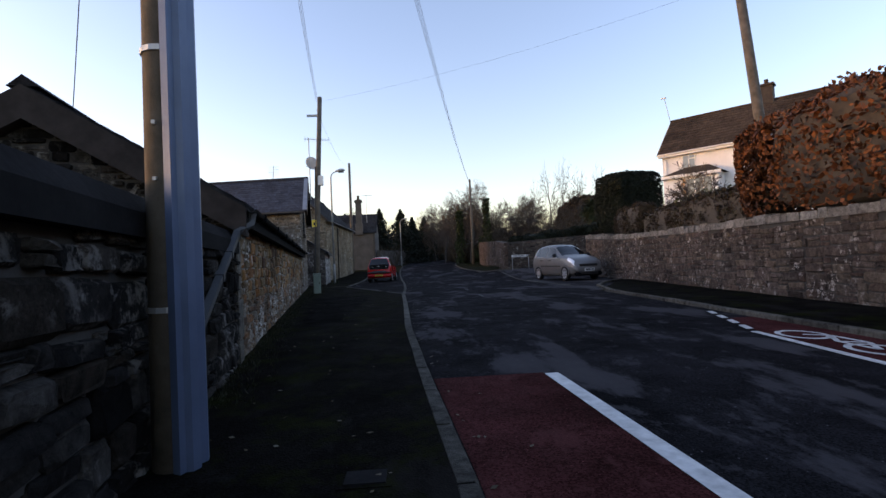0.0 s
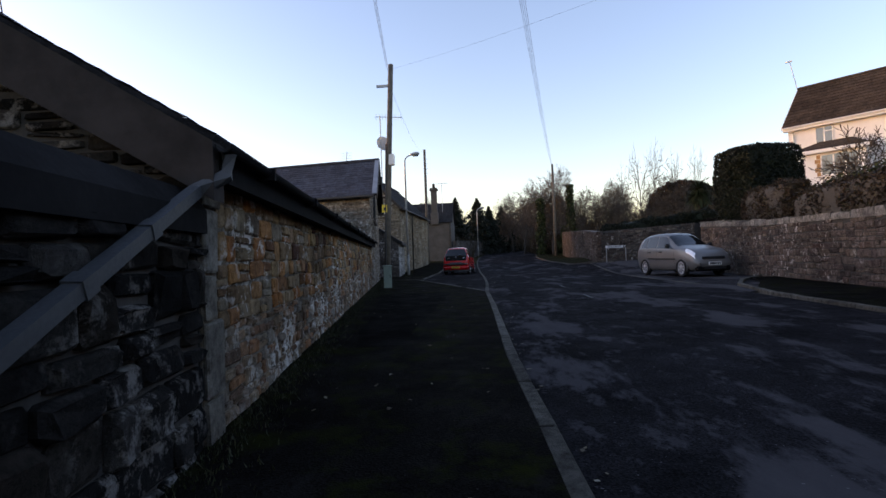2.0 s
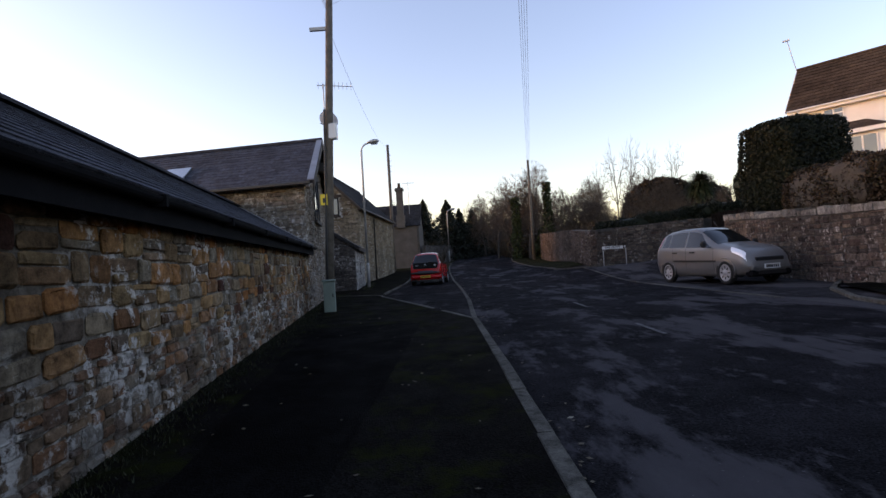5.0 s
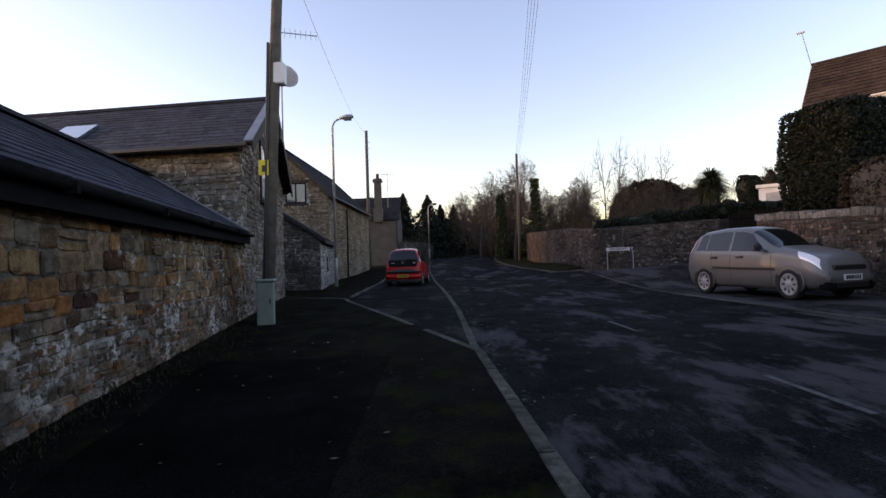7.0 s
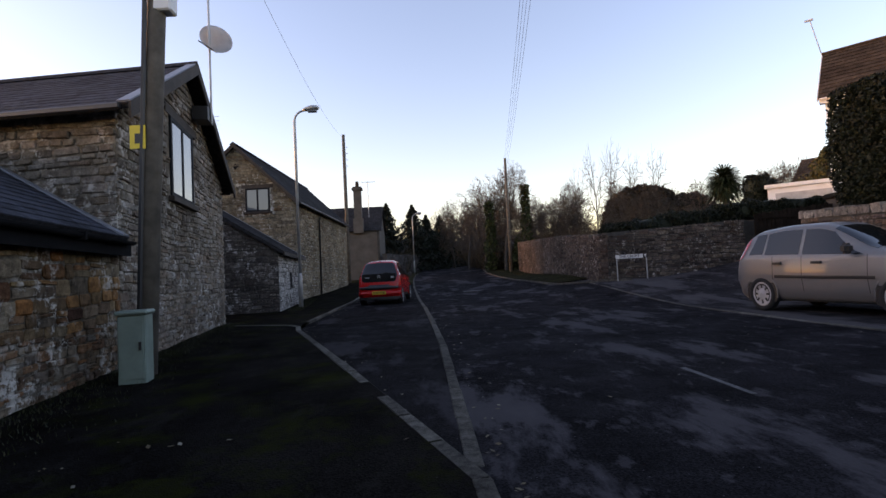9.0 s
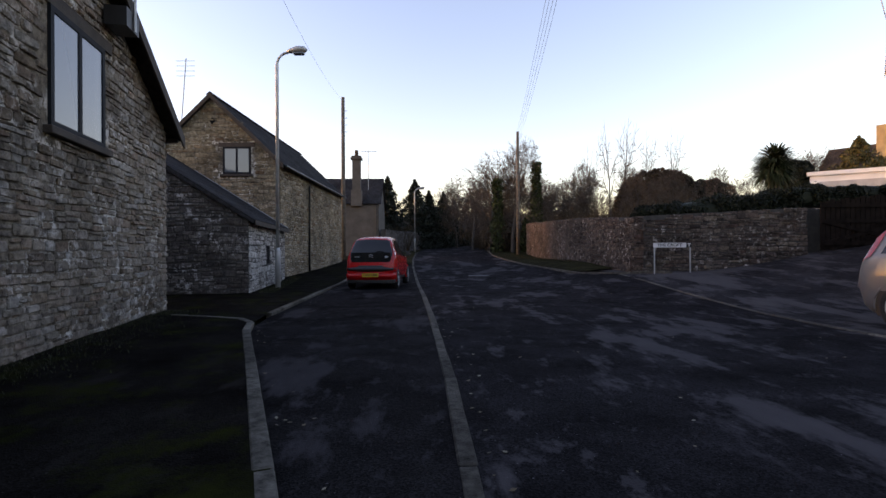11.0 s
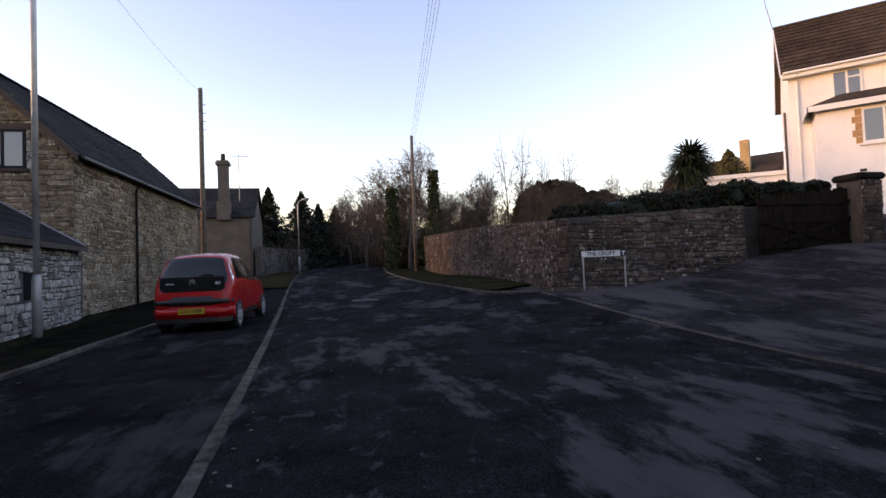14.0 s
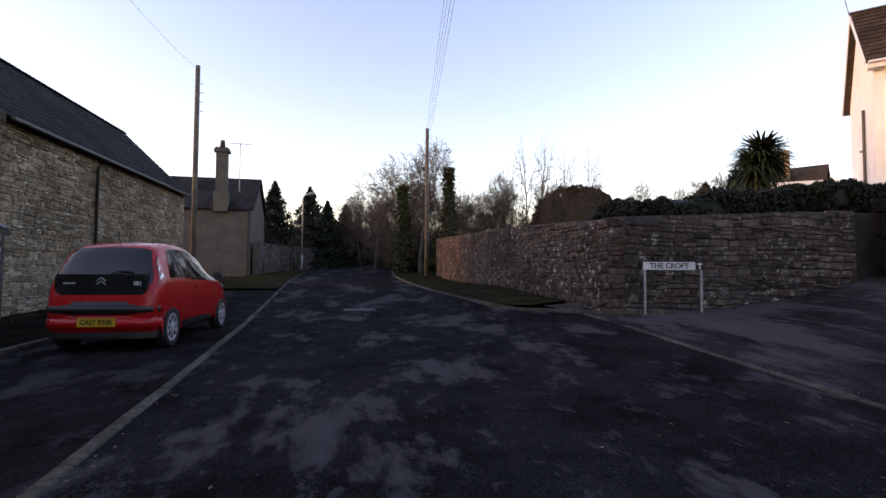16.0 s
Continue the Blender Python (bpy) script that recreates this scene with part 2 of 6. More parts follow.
# ---- building helpers ----
def part(name, bm, material, parent=None, label="", smooth=False):
    """Links a bmesh as one mesh object, under a thing or a part."""
    me = bpy.data.meshes.new(name)
    bmesh.ops.recalc_face_normals(bm, faces=bm.faces)
    bm.to_mesh(me)
    bm.free()
    if smooth:
        me.polygons.foreach_set("use_smooth", [True] * len(me.polygons))
    me.materials.append(material)
    ob = new(name, me)
    if parent:
        ob.parent = parent
    if label:
        ob["label"] = label
    return ob


def thing(name, m, label, category, group="", kind=""):
    ob = new(name)
    ob.empty_display_size = 0.2
    ob.matrix_world = m
    return tagged(ob, label, category, group, kind)


def bx(bm, x0, x1, y0, y1, z0, z1, bevel=0.0):
    vs = [bm.verts.new((x, y, z)) for z in (z0, z1) for x, y in ((x0, y0), (x1, y0), (x1, y1), (x0, y1))]
    fs = [bm.faces.new([vs[i] for i in f]) for f in ((3, 2, 1, 0), (4, 5, 6, 7), (0, 1, 5, 4), (1, 2, 6, 5), (2, 3, 7, 6), (3, 0, 4, 7))]
    if bevel:
        bmesh.ops.bevel(bm, geom=list({e for f in fs for e in f.edges}), offset=bevel, segments=(3 if bevel > 0.03 else 1), affect="EDGES")
    return bm


def boxed(*a, bevel=0.0):
    return bx(bmesh.new(), *a, bevel=bevel)


def tube(bm, pts, radii, seg=8, cap=True):
    """A round bar through points."""
    rings = []
    pts = [Vector(p) for p in pts]
    if isinstance(radii, (int, float)):
        radii = [radii] * len(pts)
    for i, p in enumerate(pts):
        d = (pts[min(i + 1, len(pts) - 1)] - pts[max(i - 1, 0)]).normalized()
        a = d.orthogonal().normalized() if abs(d.z) < 0.9 else Vector((1, 0, 0)) - d * d.x
        a.normalize()
        b = d.cross(a)
        rings.append([bm.verts.new(p + (a * math.cos(k * math.tau / seg) + b * math.sin(k * math.tau / seg)) * radii[i]) for k in range(seg)])
    for r, s in zip(rings, rings[1:]):
        for k in range(seg):
            bm.faces.new((r[k], r[(k + 1) % seg], s[(k + 1) % seg], s[k]))
    if cap:
        bm.faces.new(rings[0][::-1])
        bm.faces.new(rings[-1])
    return bm


def prism(bm, outline, d0, d1, axis="y"):
    """A flat outline of (a, z) pushed out along the other level axis."""
    def at(a, z, d):
        return (a, d, z) if axis == "y" else (d, a, z)
    lo = [bm.verts.new(at(a, z, d0)) for a, z in outline]
    hi = [bm.verts.new(at(a, z, d1)) for a, z in outline]
    n = len(outline)
    bm.faces.new(lo)
    bm.faces.new(hi[::-1])
    for i in range(n):
        bm.faces.new((lo[i], lo[(i + 1) % n], hi[(i + 1) % n], hi[i]))
    return bm


def slab(bm, a, b, c, d, thick):
    """A sloping sheet through four corners with thickness downwards along its normal."""
    ps = [Vector(p) for p in (a, b, c, d)]
    n = (ps[1] - ps[0]).cross(ps[3] - ps[0]).normalized() * thick
    if n.z > 0:
        n = -n
    top = [bm.verts.new(p) for p in ps]
    low = [bm.verts.new(p + n) for p in ps]
    bm.faces.new(top)
    bm.faces.new(low[::-1])
    for i in range(4):
        bm.faces.new((top[i], low[i], low[(i + 1) % 4], top[(i + 1) % 4]))
    return bm


def sstep(x, a, b):
    t = min(1, max(0, (x - a) / (b - a)))
    return t * t * (3 - 2 * t)


def lerp_table(v, rows):
    for (a, p), (b, q) in zip(rows, rows[1:]):
        if v <= b:
            t = max(0, (v - a) / (b - a))
            return p + (q - p) * t
    return rows[-1][1]


# ---- the lie of the land ----
def ground_z(x, y):
    base = lerp_table(y, [(-60, -0.5), (0, -0.1), (6, -0.03), (11, 0), (36, 0.0), (44, 0.2), (60, 0.85), (90, 1.6), (200, 3.0), (2000, 3.0)])
    side = 0.5 * sstep(x, 3.5, 8.5) * sstep(y, 25, 34) * (1 - sstep(y, 38, 54))
    side += 0.9 * sstep(x, 9, 16) * sstep(y, 22, 32) + 1.2 * sstep(x, 16, 24) * sstep(y, 5, 25)
    return base + side


def kerb_x(y):
    """The road's edge on the houses' side."""
    return lerp_table(y, [(-40, 3.0), (-2, 1.70), (2.5, 1.56), (5, 1.39), (8, 1.22), (13, 1.08), (17, 0.93), (19, 0.93), (22, 0.92), (28, 0.76), (34, 0.48), (45, 0.02), (52, -0.15), (60, -0.12), (75, 0.45), (90, 1.9), (130, 8.0)])


def wall_x(y):
    """The line of the low range's front."""
    return 0.35 - 0.178 * y


def bay_x(y):
    """The pavement's edge: the kerb, then the parking bay cut into it."""
    if y < 17.0:
        return kerb_x(y)
    return lerp_table(y, [(17.0, kerb_x(17.0)), (19.2, 0.13), (21.96, -0.89), (23.5, -1.5), (25.0, -2.05), (26.5, -2.2), (34, -2.3), (46, -2.6), (52, kerb_x(52)), (60, kerb_x(60)), (130, kerb_x(130))])


def right_x(y):
    """The road's edge on the far side."""
    return lerp_table(y, [(-40, 7.0), (5, 6.45), (8, 6.55), (13.3, 6.8), (16.8, 7.0), (20, 6.85), (26, 6.75), (30, 6.8), (34.5, 7.0), (36, 6.15), (43, 5.95), (57, 6.0), (70, 7.2), (90, 9.0), (130, 17)])


def strip(name, ys, left, right, lift, material, label, category, cols=6, thick=0.0, parent=None):
    """A sheet between two lines that follows the land."""
    bm = bmesh.new()
    rows = []
    for y in ys:
        a, b = left(y), right(y)
        rows.append([bm.verts.new((a + (b - a) * i / cols, y, ground_z(a + (b - a) * i / cols, y) + lift)) for i in range(cols + 1)])
    for r, s in zip(rows, rows[1:]):
        for i in range(cols):
            bm.faces.new((r[i], r[i + 1], s[i + 1], s[i]))
    ob = part(name, bm, material, parent)
    return tagged(ob, label, category, kind="structure")


def span(a, b, step):
    n = max(1, round((b - a) / step))
    return [a + (b - a) * i / n for i in range(n + 1)]


# the sheet of ground, out to the horizon
_xs = [-1500, -400, -150, -80, -50] + span(-40, 60, 2.5) + [80, 150, 400, 1500]
_ys = [-1500, -400, -120] + span(-60, 120, 2.5) + [160, 250, 500, 1500]
_bm = bmesh.new()
_g = [[_bm.verts.new((x, y, ground_z(x, y) - 0.07)) for x in _xs] for y in _ys]
for r, s in zip(_g, _g[1:]):
    for i in range(len(_xs) - 1):
        _bm.faces.new((r[i], r[i + 1], s[i + 1], s[i]))
ground = tagged(part("ground", _bm, M_EARTH), "dark winter grass and bare earth around the road", "ground", kind="structure")
YS = span(-40, 130, 1.0)
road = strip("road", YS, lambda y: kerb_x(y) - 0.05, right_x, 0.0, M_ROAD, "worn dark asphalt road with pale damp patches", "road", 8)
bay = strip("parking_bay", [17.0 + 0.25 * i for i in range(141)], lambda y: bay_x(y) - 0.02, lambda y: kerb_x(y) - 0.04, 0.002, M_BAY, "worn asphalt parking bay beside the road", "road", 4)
PAVE_H = 0.07
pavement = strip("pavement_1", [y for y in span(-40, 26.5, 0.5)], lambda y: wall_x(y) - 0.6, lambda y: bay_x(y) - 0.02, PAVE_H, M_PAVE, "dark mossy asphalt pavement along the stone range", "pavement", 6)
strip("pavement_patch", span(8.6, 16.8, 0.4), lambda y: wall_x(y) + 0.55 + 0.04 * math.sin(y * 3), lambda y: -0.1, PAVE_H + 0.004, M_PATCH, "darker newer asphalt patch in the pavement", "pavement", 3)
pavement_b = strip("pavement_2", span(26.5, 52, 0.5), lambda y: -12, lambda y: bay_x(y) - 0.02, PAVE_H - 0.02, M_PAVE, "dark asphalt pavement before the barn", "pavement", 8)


apron = strip("side_road", span(15, 36, 0.5), lambda y: right_x(y) if y < 34.5 else 7.0, lambda y: 26, 0.004, M_SIDE, "worn asphalt mouth of the side road", "road", 14)
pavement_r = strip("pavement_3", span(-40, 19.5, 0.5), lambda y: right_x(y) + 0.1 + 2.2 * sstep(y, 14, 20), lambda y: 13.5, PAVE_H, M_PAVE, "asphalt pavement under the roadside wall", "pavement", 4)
pavement_s = strip("pavement_4", span(35.2, 80, 0.6), lambda y: right_x(y) + 0.1, lambda y: right_x(y) + 4.0, PAVE_H, M_EARTH, "narrow pavement at the foot of the bend wall", "pavement", 4)


# ---- masonry ----
def unit_stones(n, rng):
    """Irregular rubble blocks of size one with broken corners, proud towards -y."""
    out = []
    for _ in range(n):
        j = lambda s: rng.uniform(-s, s)
        ring = []
        for sx, sz, flip in ((-1, -1, 0), (1, -1, 1), (1, 1, 0), (-1, 1, 1)):
            cx, cz = rng.uniform(0.03, 0.17), rng.uniform(0.05, 0.26)
            two = [(sx * 0.5, sz * (0.5 - cz)), (sx * (0.5 - cx), sz * 0.5)]
            ring += two[::-1] if flip else two
        back = [(x, 0, z) for x, z in ring]
        mid = [(x + j(0.025), -0.5 + j(0.12), z + j(0.04)) for x, z in ring]
        front = [(x * 0.86 + j(0.03), -1 + j(0.24), z * 0.78 + j(0.05)) for x, z in ring]
        out.append(back + mid + front)
    return out


STONE_FACES = [(r + k, r + (k + 1) % 8, r + 8 + (k + 1) % 8, r + 8 + k) for r in (0, 8) for k in range(8)] + [tuple(range(16, 24))]
_rng = random.Random(7)
UNITS = unit_stones(40, _rng)
_unit_meshes = {}


def unit_mesh(k, material):
    if (k, material.name) not in _unit_meshes:
        me = bpy.data.meshes.new("stone")
        me.from_pydata(UNITS[k], [], STONE_FACES)
        me.materials.append(material)
        _unit_meshes[k, material.name] = me
    return _unit_meshes[k, material.name]


def masonry(parent, m, length, height, material, seed, low=0.0, inside=None, course=(0.09, 0.2), run=(0.14, 0.46), proud=0.026, joint=0.018, single=None, name="stone", split=0.3, wave=0.07):
    """Coursed rubble on a wall face. m: local x runs along the wall, -y is its outside. single(s, z): pieces that stand alone."""
    rng = random.Random(seed)
    verts, faces = [], []
    z = low
    while z < height:
        h = min(rng.uniform(*course), height - z + 0.02)
        s = -rng.uniform(0, 0.2)
        while s < length:
            w = rng.uniform(*run) * (0.75 + 2.2 * h)
            a, b = max(0.0, s), min(length, s + w)
            s += w
            if b - a < 0.06:
                continue
            cut = rng.uniform(0.35, 0.65)
            beds = [(0.0, cut), (cut, 1.0)] if h > 0.11 and rng.random() < split else [(0.0, 1.0)]
            for f0, f1 in beds:
                hh = h * (f1 - f0)
                cx, cz = (a + b) / 2, z + h * (f0 + f1) / 2 + rng.uniform(-0.012, 0.012)
                cz += wave * noise.noise(Vector((cx * 0.9, cz * 1.3, seed * 3.1)))
                if inside and not inside(cx, cz, (b - a) / 2, hh / 2):
                    continue
                k = rng.randrange(len(UNITS))
                sx, sz, sy = max(0.04, (b - a) - joint * rng.uniform(0.7, 1.6)), max(0.025, hh - joint * rng.uniform(0.7, 1.7)), proud * rng.uniform(0.45, 1.5)
                t = pose(cx, 0, cz, rng.uniform(-3, 3), rng.uniform(-3.5, 3.5), rng.uniform(-2, 2)) @ Matrix.Diagonal((sx, sy, sz, 1))
                if single and single(cx, cz):
                    ob = new(name, unit_mesh(k, material))
                    ob.parent = parent
                    ob.matrix_local = m @ t
                else:
                    o = len(verts)
                    verts += [m @ (t @ Vector(v)) for v in UNITS[k]]
                    faces += [tuple(i + o for i in f) for f in STONE_FACES]
        z += h
    if verts:
        me = bpy.data.meshes.new("rubble")
        me.from_pydata(verts, [], faces)
        me.materials.append(material)
        ob = new("rubble", me)
        ob.parent = parent
        tagged(ob, kind="stuff")


def face_m(p, q, z=0.0):
    """A wall face from p to q as seen from outside, left to right."""
    d = Vector((q[0] - p[0], q[1] - p[1], 0))
    return Matrix.Translation((p[0], p[1], z)) @ pose(0, 0, 0, 0, 0, math.degrees(math.atan2(d.y, d.x))), d.length


LATER = []   # masonry of the setting is laid last


def block_wall(name, pts, tops, thick, material, mortar, label, seed, coping=None, cope_h=0.12, both=False, single=None, below=0.6, course=(0.09, 0.2), run=(0.14, 0.46), proud=0.022, joint=0.012):
    """A free wall through points, its outside on the right hand of the walk along them; tops: heights at the points."""
    root = thing(name, Matrix.Identity(4), label, "wall", kind="structure")
    bm = bmesh.new()
    ring = []
    n = len(pts)
    for i in range(n):
        a, b = Vector(pts[max(i - 1, 0)]), Vector(pts[min(i + 1, n - 1)])
        d = (b - a).normalized()
        back = Vector((-d.y, d.x)) * thick
        x, y = pts[i]
        g = ground_z(x, y) - below
        ring.append([bm.verts.new(v) for v in ((x, y, g), (x, y, tops[i]), (x + back.x, y + back.y, tops[i]), (x + back.x, y + back.y, g))])
    for r, s in zip(ring, ring[1:]):
        for k in range(4):
            bm.faces.new((r[k], r[(k + 1) % 4], s[(k + 1) % 4], s[k]))
    bm.faces.new(ring[0])
    bm.faces.new(ring[-1][::-1])
    part("core", bm, mortar, root)
    for i in range(n - 1):
        p, q = pts[i], pts[i + 1]
        g = min(ground_z(*p), ground_z(*q)) - 0.05
        m, ln = face_m(p, q, g)
        h0, h1 = tops[i] - g, tops[i + 1] - g

        def inside(s, z, hw, hh, h0=h0, h1=h1, ln=ln):
            return z + hh * 0.6 < h0 + (h1 - h0) * s / ln
        LATER.append((root, m, ln, max(h0, h1), material, seed + i, dict(inside=inside, single=single(i) if single else None, course=course, run=run, proud=proud, joint=joint)))
        if coping:
            LATER.append((root, p, q, tops[i], tops[i + 1], thick, coping, cope_h, seed + 50 + i))
    return root


def lay_coping(root, p, q, z0, z1, thick, material, cope_h, seed):
    rng = random.Random(seed)
    m, ln = face_m(p, q)
    s = 0.0
    while s < ln - 0.1:
        w = min(rng.uniform(0.22, 0.5), ln - s)
        z = z0 + (z1 - z0) * (s + w / 2) / ln
        h = cope_h * rng.uniform(0.8, 1.25)
        bm = boxed(-w / 2 + 0.008, w / 2 - 0.008, -0.04, thick + 0.04, 0, h)
        for v in bm.verts:
            v.co += Vector((rng.uniform(-0.015, 0.015), rng.uniform(-0.02, 0.02), rng.uniform(-0.015, 0.015) if v.co.z > 0 else -0.01))
        ob = part("coping_stone", bm, material, root)
        ob.matrix_local = m @ pose(s + w / 2, 0, z)
        s += w


def window(parent, m, w, h, panes, frame_mat, sill=None, depth=0.12, name="window", blind=None):
    """A window let into a wall face: reveal frame, mullions, panes, sill."""
    root = new(name)
    root.parent = parent
    root.matrix_local = m
    bm = bmesh.new()
    f = 0.075
    bx(bm, -w / 2, w / 2, -0.03, 0.05, h - f, h)
    bx(bm, -w / 2, w / 2, -0.03, 0.05, 0, f)
    for x in (-w / 2, w / 2 - f):
        bx(bm, x, x + f, -0.03, 0.05, f, h - f)
    part("frame", bm, frame_mat, root)
    pw = (w - 2 * f) / panes
    for i in range(panes):
        x0 = -w / 2 + f + i * pw
        if i:
            part("mullion", boxed(x0 - 0.04, x0 + 0.04, -0.028, 0.04, f, h - f), frame_mat, root)
        part("pane", boxed(x0, x0 + pw, -0.016, -0.008, f, h - f), M_GLASS, root)
    if sill:
        part("sill", boxed(-w / 2 - 0.1, w / 2 + 0.1, -0.09, 0.05, -0.1, -0.004, bevel=0.008), sill, root)
    return root


_slate_mesh = {}


def slates(parent, a, b, c, d, material, rows, thick=0.012, seed=1, w=0.3, name="slate_rest", tilt=0.012, single=0.0):
    """Courses of slates on a slope: a-b is the eave, d-c the ridge."""
    rng = random.Random(seed)
    A, B, C, D = (Vector(p) for p in (a, b, c, d))
    verts, faces = [], []
    nrm = (B - A).cross(D - A).normalized()
    if nrm.z < 0:
        nrm = -nrm
    for r in range(rows):
        t0, t1 = r / rows, min(1.0, (r + 1.25) / rows)
        e0, e1, f0, f1 = A.lerp(D, t0), B.lerp(C, t0), A.lerp(D, t1), B.lerp(C, t1)
        n = max(1, round((e1 - e0).length / w))
        off = 0.5 * (r % 2)
        for i in range(n + 1):
            gap = 0.0025 / max(0.1, (e1 - e0).length)
            u0, u1 = max(0, (i - off) / n + gap), min(1, (i + 1 - off) / n - gap)
            if u1 - u0 < 0.2 / n:
                continue
            lift = nrm * (tilt + rng.uniform(0, 0.003))
            q = [e0.lerp(e1, u0) + lift, e0.lerp(e1, u1) + lift, f0.lerp(f1, u1) + nrm * 0.002, f0.lerp(f1, u0) + nrm * 0.002]
            if single and (e0.lerp(e1, (u0 + u1) / 2) - A.lerp(D, t0)).length < single and u1 - u0 > 0.8 / n and r < rows - 1:
                key = (name, parent.name)
                if key not in _slate_mesh:
                    c0 = (q[0] + q[2]) / 2
                    me1 = bpy.data.meshes.new("slate")
                    me1.from_pydata([v - c0 for v in q + [v - nrm * thick for v in q[:2]]], [], [(0, 1, 2, 3), (4, 5, 1, 0)])
                    me1.materials.append(material)
                    _slate_mesh[key] = me1
                ob = new("slate", _slate_mesh[key])
                ob.parent = parent
                ob.matrix_local = Matrix.Translation((q[0] + q[2]) / 2)
                continue
            o = len(verts)
            verts += q + [v - nrm * thick for v in q[:2]]
            faces += [(o, o + 1, o + 2, o + 3), (o + 4, o + 5, o + 1, o)]
    me = bpy.data.meshes.new(name)
    me.from_pydata(verts, [], faces)
    me.materials.append(material)
    ob = new(name, me)
    ob.parent = parent
    tagged(ob, kind="stuff")


# ---- the low stone range ----
U = Vector((-0.178, 1, 0)).normalized()      # along its front
N = Vector((U.y, -U.x, 0))                   # towards the road


def on_front(s, off=0.0):
    p = Vector((wall_x(5.7), 5.7, 0)) + U * s + N * off
    return (p.x, p.y)


F_RANGE = Matrix(((N.x * 0 + U.x, -N.x, 0, wall_x(5.7)), (U.y, -N.y, 0, 5.7), (0, 0, 1, -0.05), (0, 0, 0, 1)))   # local x along, -y outside
D_LEN, D_EAVE, D_RIDGE, D_HALF = 15.7, 1.84, 3.05, 1.88
SKEW = 0.32   # the house end is not square to its front
low_range = thing("stone_outbuilding", F_RANGE, "long low stone outbuilding with slate roof and black gutter", "building")
part("wall", prism(bmesh.new(), [(0, -0.6), (2 * D_HALF, -0.6), (2 * D_HALF, D_EAVE), (D_HALF, D_RIDGE - 0.12), (0, D_EAVE)], 0, D_LEN, "x"), M_MORTAR, low_range)
_o = -0.16
_ez = D_EAVE + _o * (D_RIDGE - D_EAVE) / D_HALF + 0.08
for sgn in (0, 1):
    y0, y1 = (_o, D_HALF) if not sgn else (2 * D_HALF - _o, D_HALF)
    part("roof", slab(bmesh.new(), (-0.15, y0, _ez), (D_LEN + SKEW * y0, y0, _ez), (D_LEN + SKEW * y1, y1, D_RIDGE), (-0.15, y1, D_RIDGE), 0.06), M_SLATE_DARK, low_range)
slates(low_range, (-0.15, _o, _ez), (D_LEN + SKEW * _o, _o, _ez), (D_LEN + SKEW * D_HALF, D_HALF, D_RIDGE), (-0.15, D_HALF, D_RIDGE), M_SLATE, 14, seed=3, single=5.2)
ridge_l = part("ridge", prism(bmesh.new(), [(D_HALF - 0.14, D_RIDGE - 0.03), (D_HALF, D_RIDGE + 0.09), (D_HALF + 0.14, D_RIDGE - 0.03)], -0.16, D_LEN + SKEW * D_HALF, "x"), M_SLATE_DARK, low_range)
part("fascia", boxed(-0.1, D_LEN, _o - 0.005, _o + 0.03, _ez - 0.24, _ez - 0.05), M_EAVE, low_range)
part("soffit", boxed(-0.1, D_LEN, _o + 0.03, -0.002, _ez - 0.22, _ez - 0.19), M_EAVE, low_range)
_arc = [(_o - 0.06 + r * math.cos(math.pi * (1 + k / 8)), _ez - 0.06 + r * math.sin(math.pi * (1 + k / 8))) for r, ks in ((0.048, range(9)), (0.041, range(8, -1, -1))) for k in ks]
_bm = prism(bmesh.new(), _arc, -0.2, D_LEN - 0.1, "x")
part("gutter", _bm, M_EAVE, low_range, "black half-round plastic gutter")
for k in range(9):
    part("gutter_bracket", boxed(0.6 + k * 1.7, 0.64 + k * 1.7, _o - 0.125, _o - 0.005, _ez - 0.13, _ez - 0.045), M_EAVE, low_range)
part("verge_board", prism(bmesh.new(), [(_o, _ez - 0.36), (D_HALF, D_RIDGE - 0.36), (D_HALF, D_RIDGE - 0.02), (_o, _ez - 0.04)], -0.19, -0.04, "x"), M_VERGE, low_range)
part("verge_board", prism(bmesh.new(), [(2 * D_HALF - _o, _ez - 0.36), (D_HALF, D_RIDGE - 0.36), (D_HALF, D_RIDGE - 0.02), (2 * D_HALF - _o, _ez - 0.04)], -0.19, -0.04, "x"), M_VERGE, low_range)
_bm = tube(bmesh.new(), [(-0.12, _o - 0.06, _ez - 0.10), (-0.13, _o - 0.05, _ez - 0.22), (-0.2, -0.07, _ez - 0.31), (-2.5, -0.07, 0.42), (-2.6, -0.07, 0.1)], 0.042, 4)
part("downpipe", _bm, M_PIPE, low_range, "slanting grey square downpipe", False)
for p in (1, 2):
    part("pipe_collar", tube(bmesh.new(), [(-0.2 - 2.3 * 0.2 * p, -0.07, _ez - 0.31 - (_ez - 0.73) * 0.2 * p), (-0.27 - 2.3 * 0.2 * p, -0.07, _ez - 0.31 - (_ez - 0.73) * (0.2 * p + 0.03))], 0.052, 4), M_PIPE, low_range)
part("flashing", slab(bmesh.new(), (D_LEN - 0.24, _o, _ez + 0.035), (D_LEN - 0.03, _o, _ez + 0.035), (D_LEN + SKEW * D_HALF, D_HALF, D_RIDGE + 0.035), (D_LEN + SKEW * D_HALF - 0.24, D_HALF, D_RIDGE + 0.035), 0.02), M_LEAD, low_range, "grey lead flashing strip")
_r = random.Random(44)
_z = 0.0
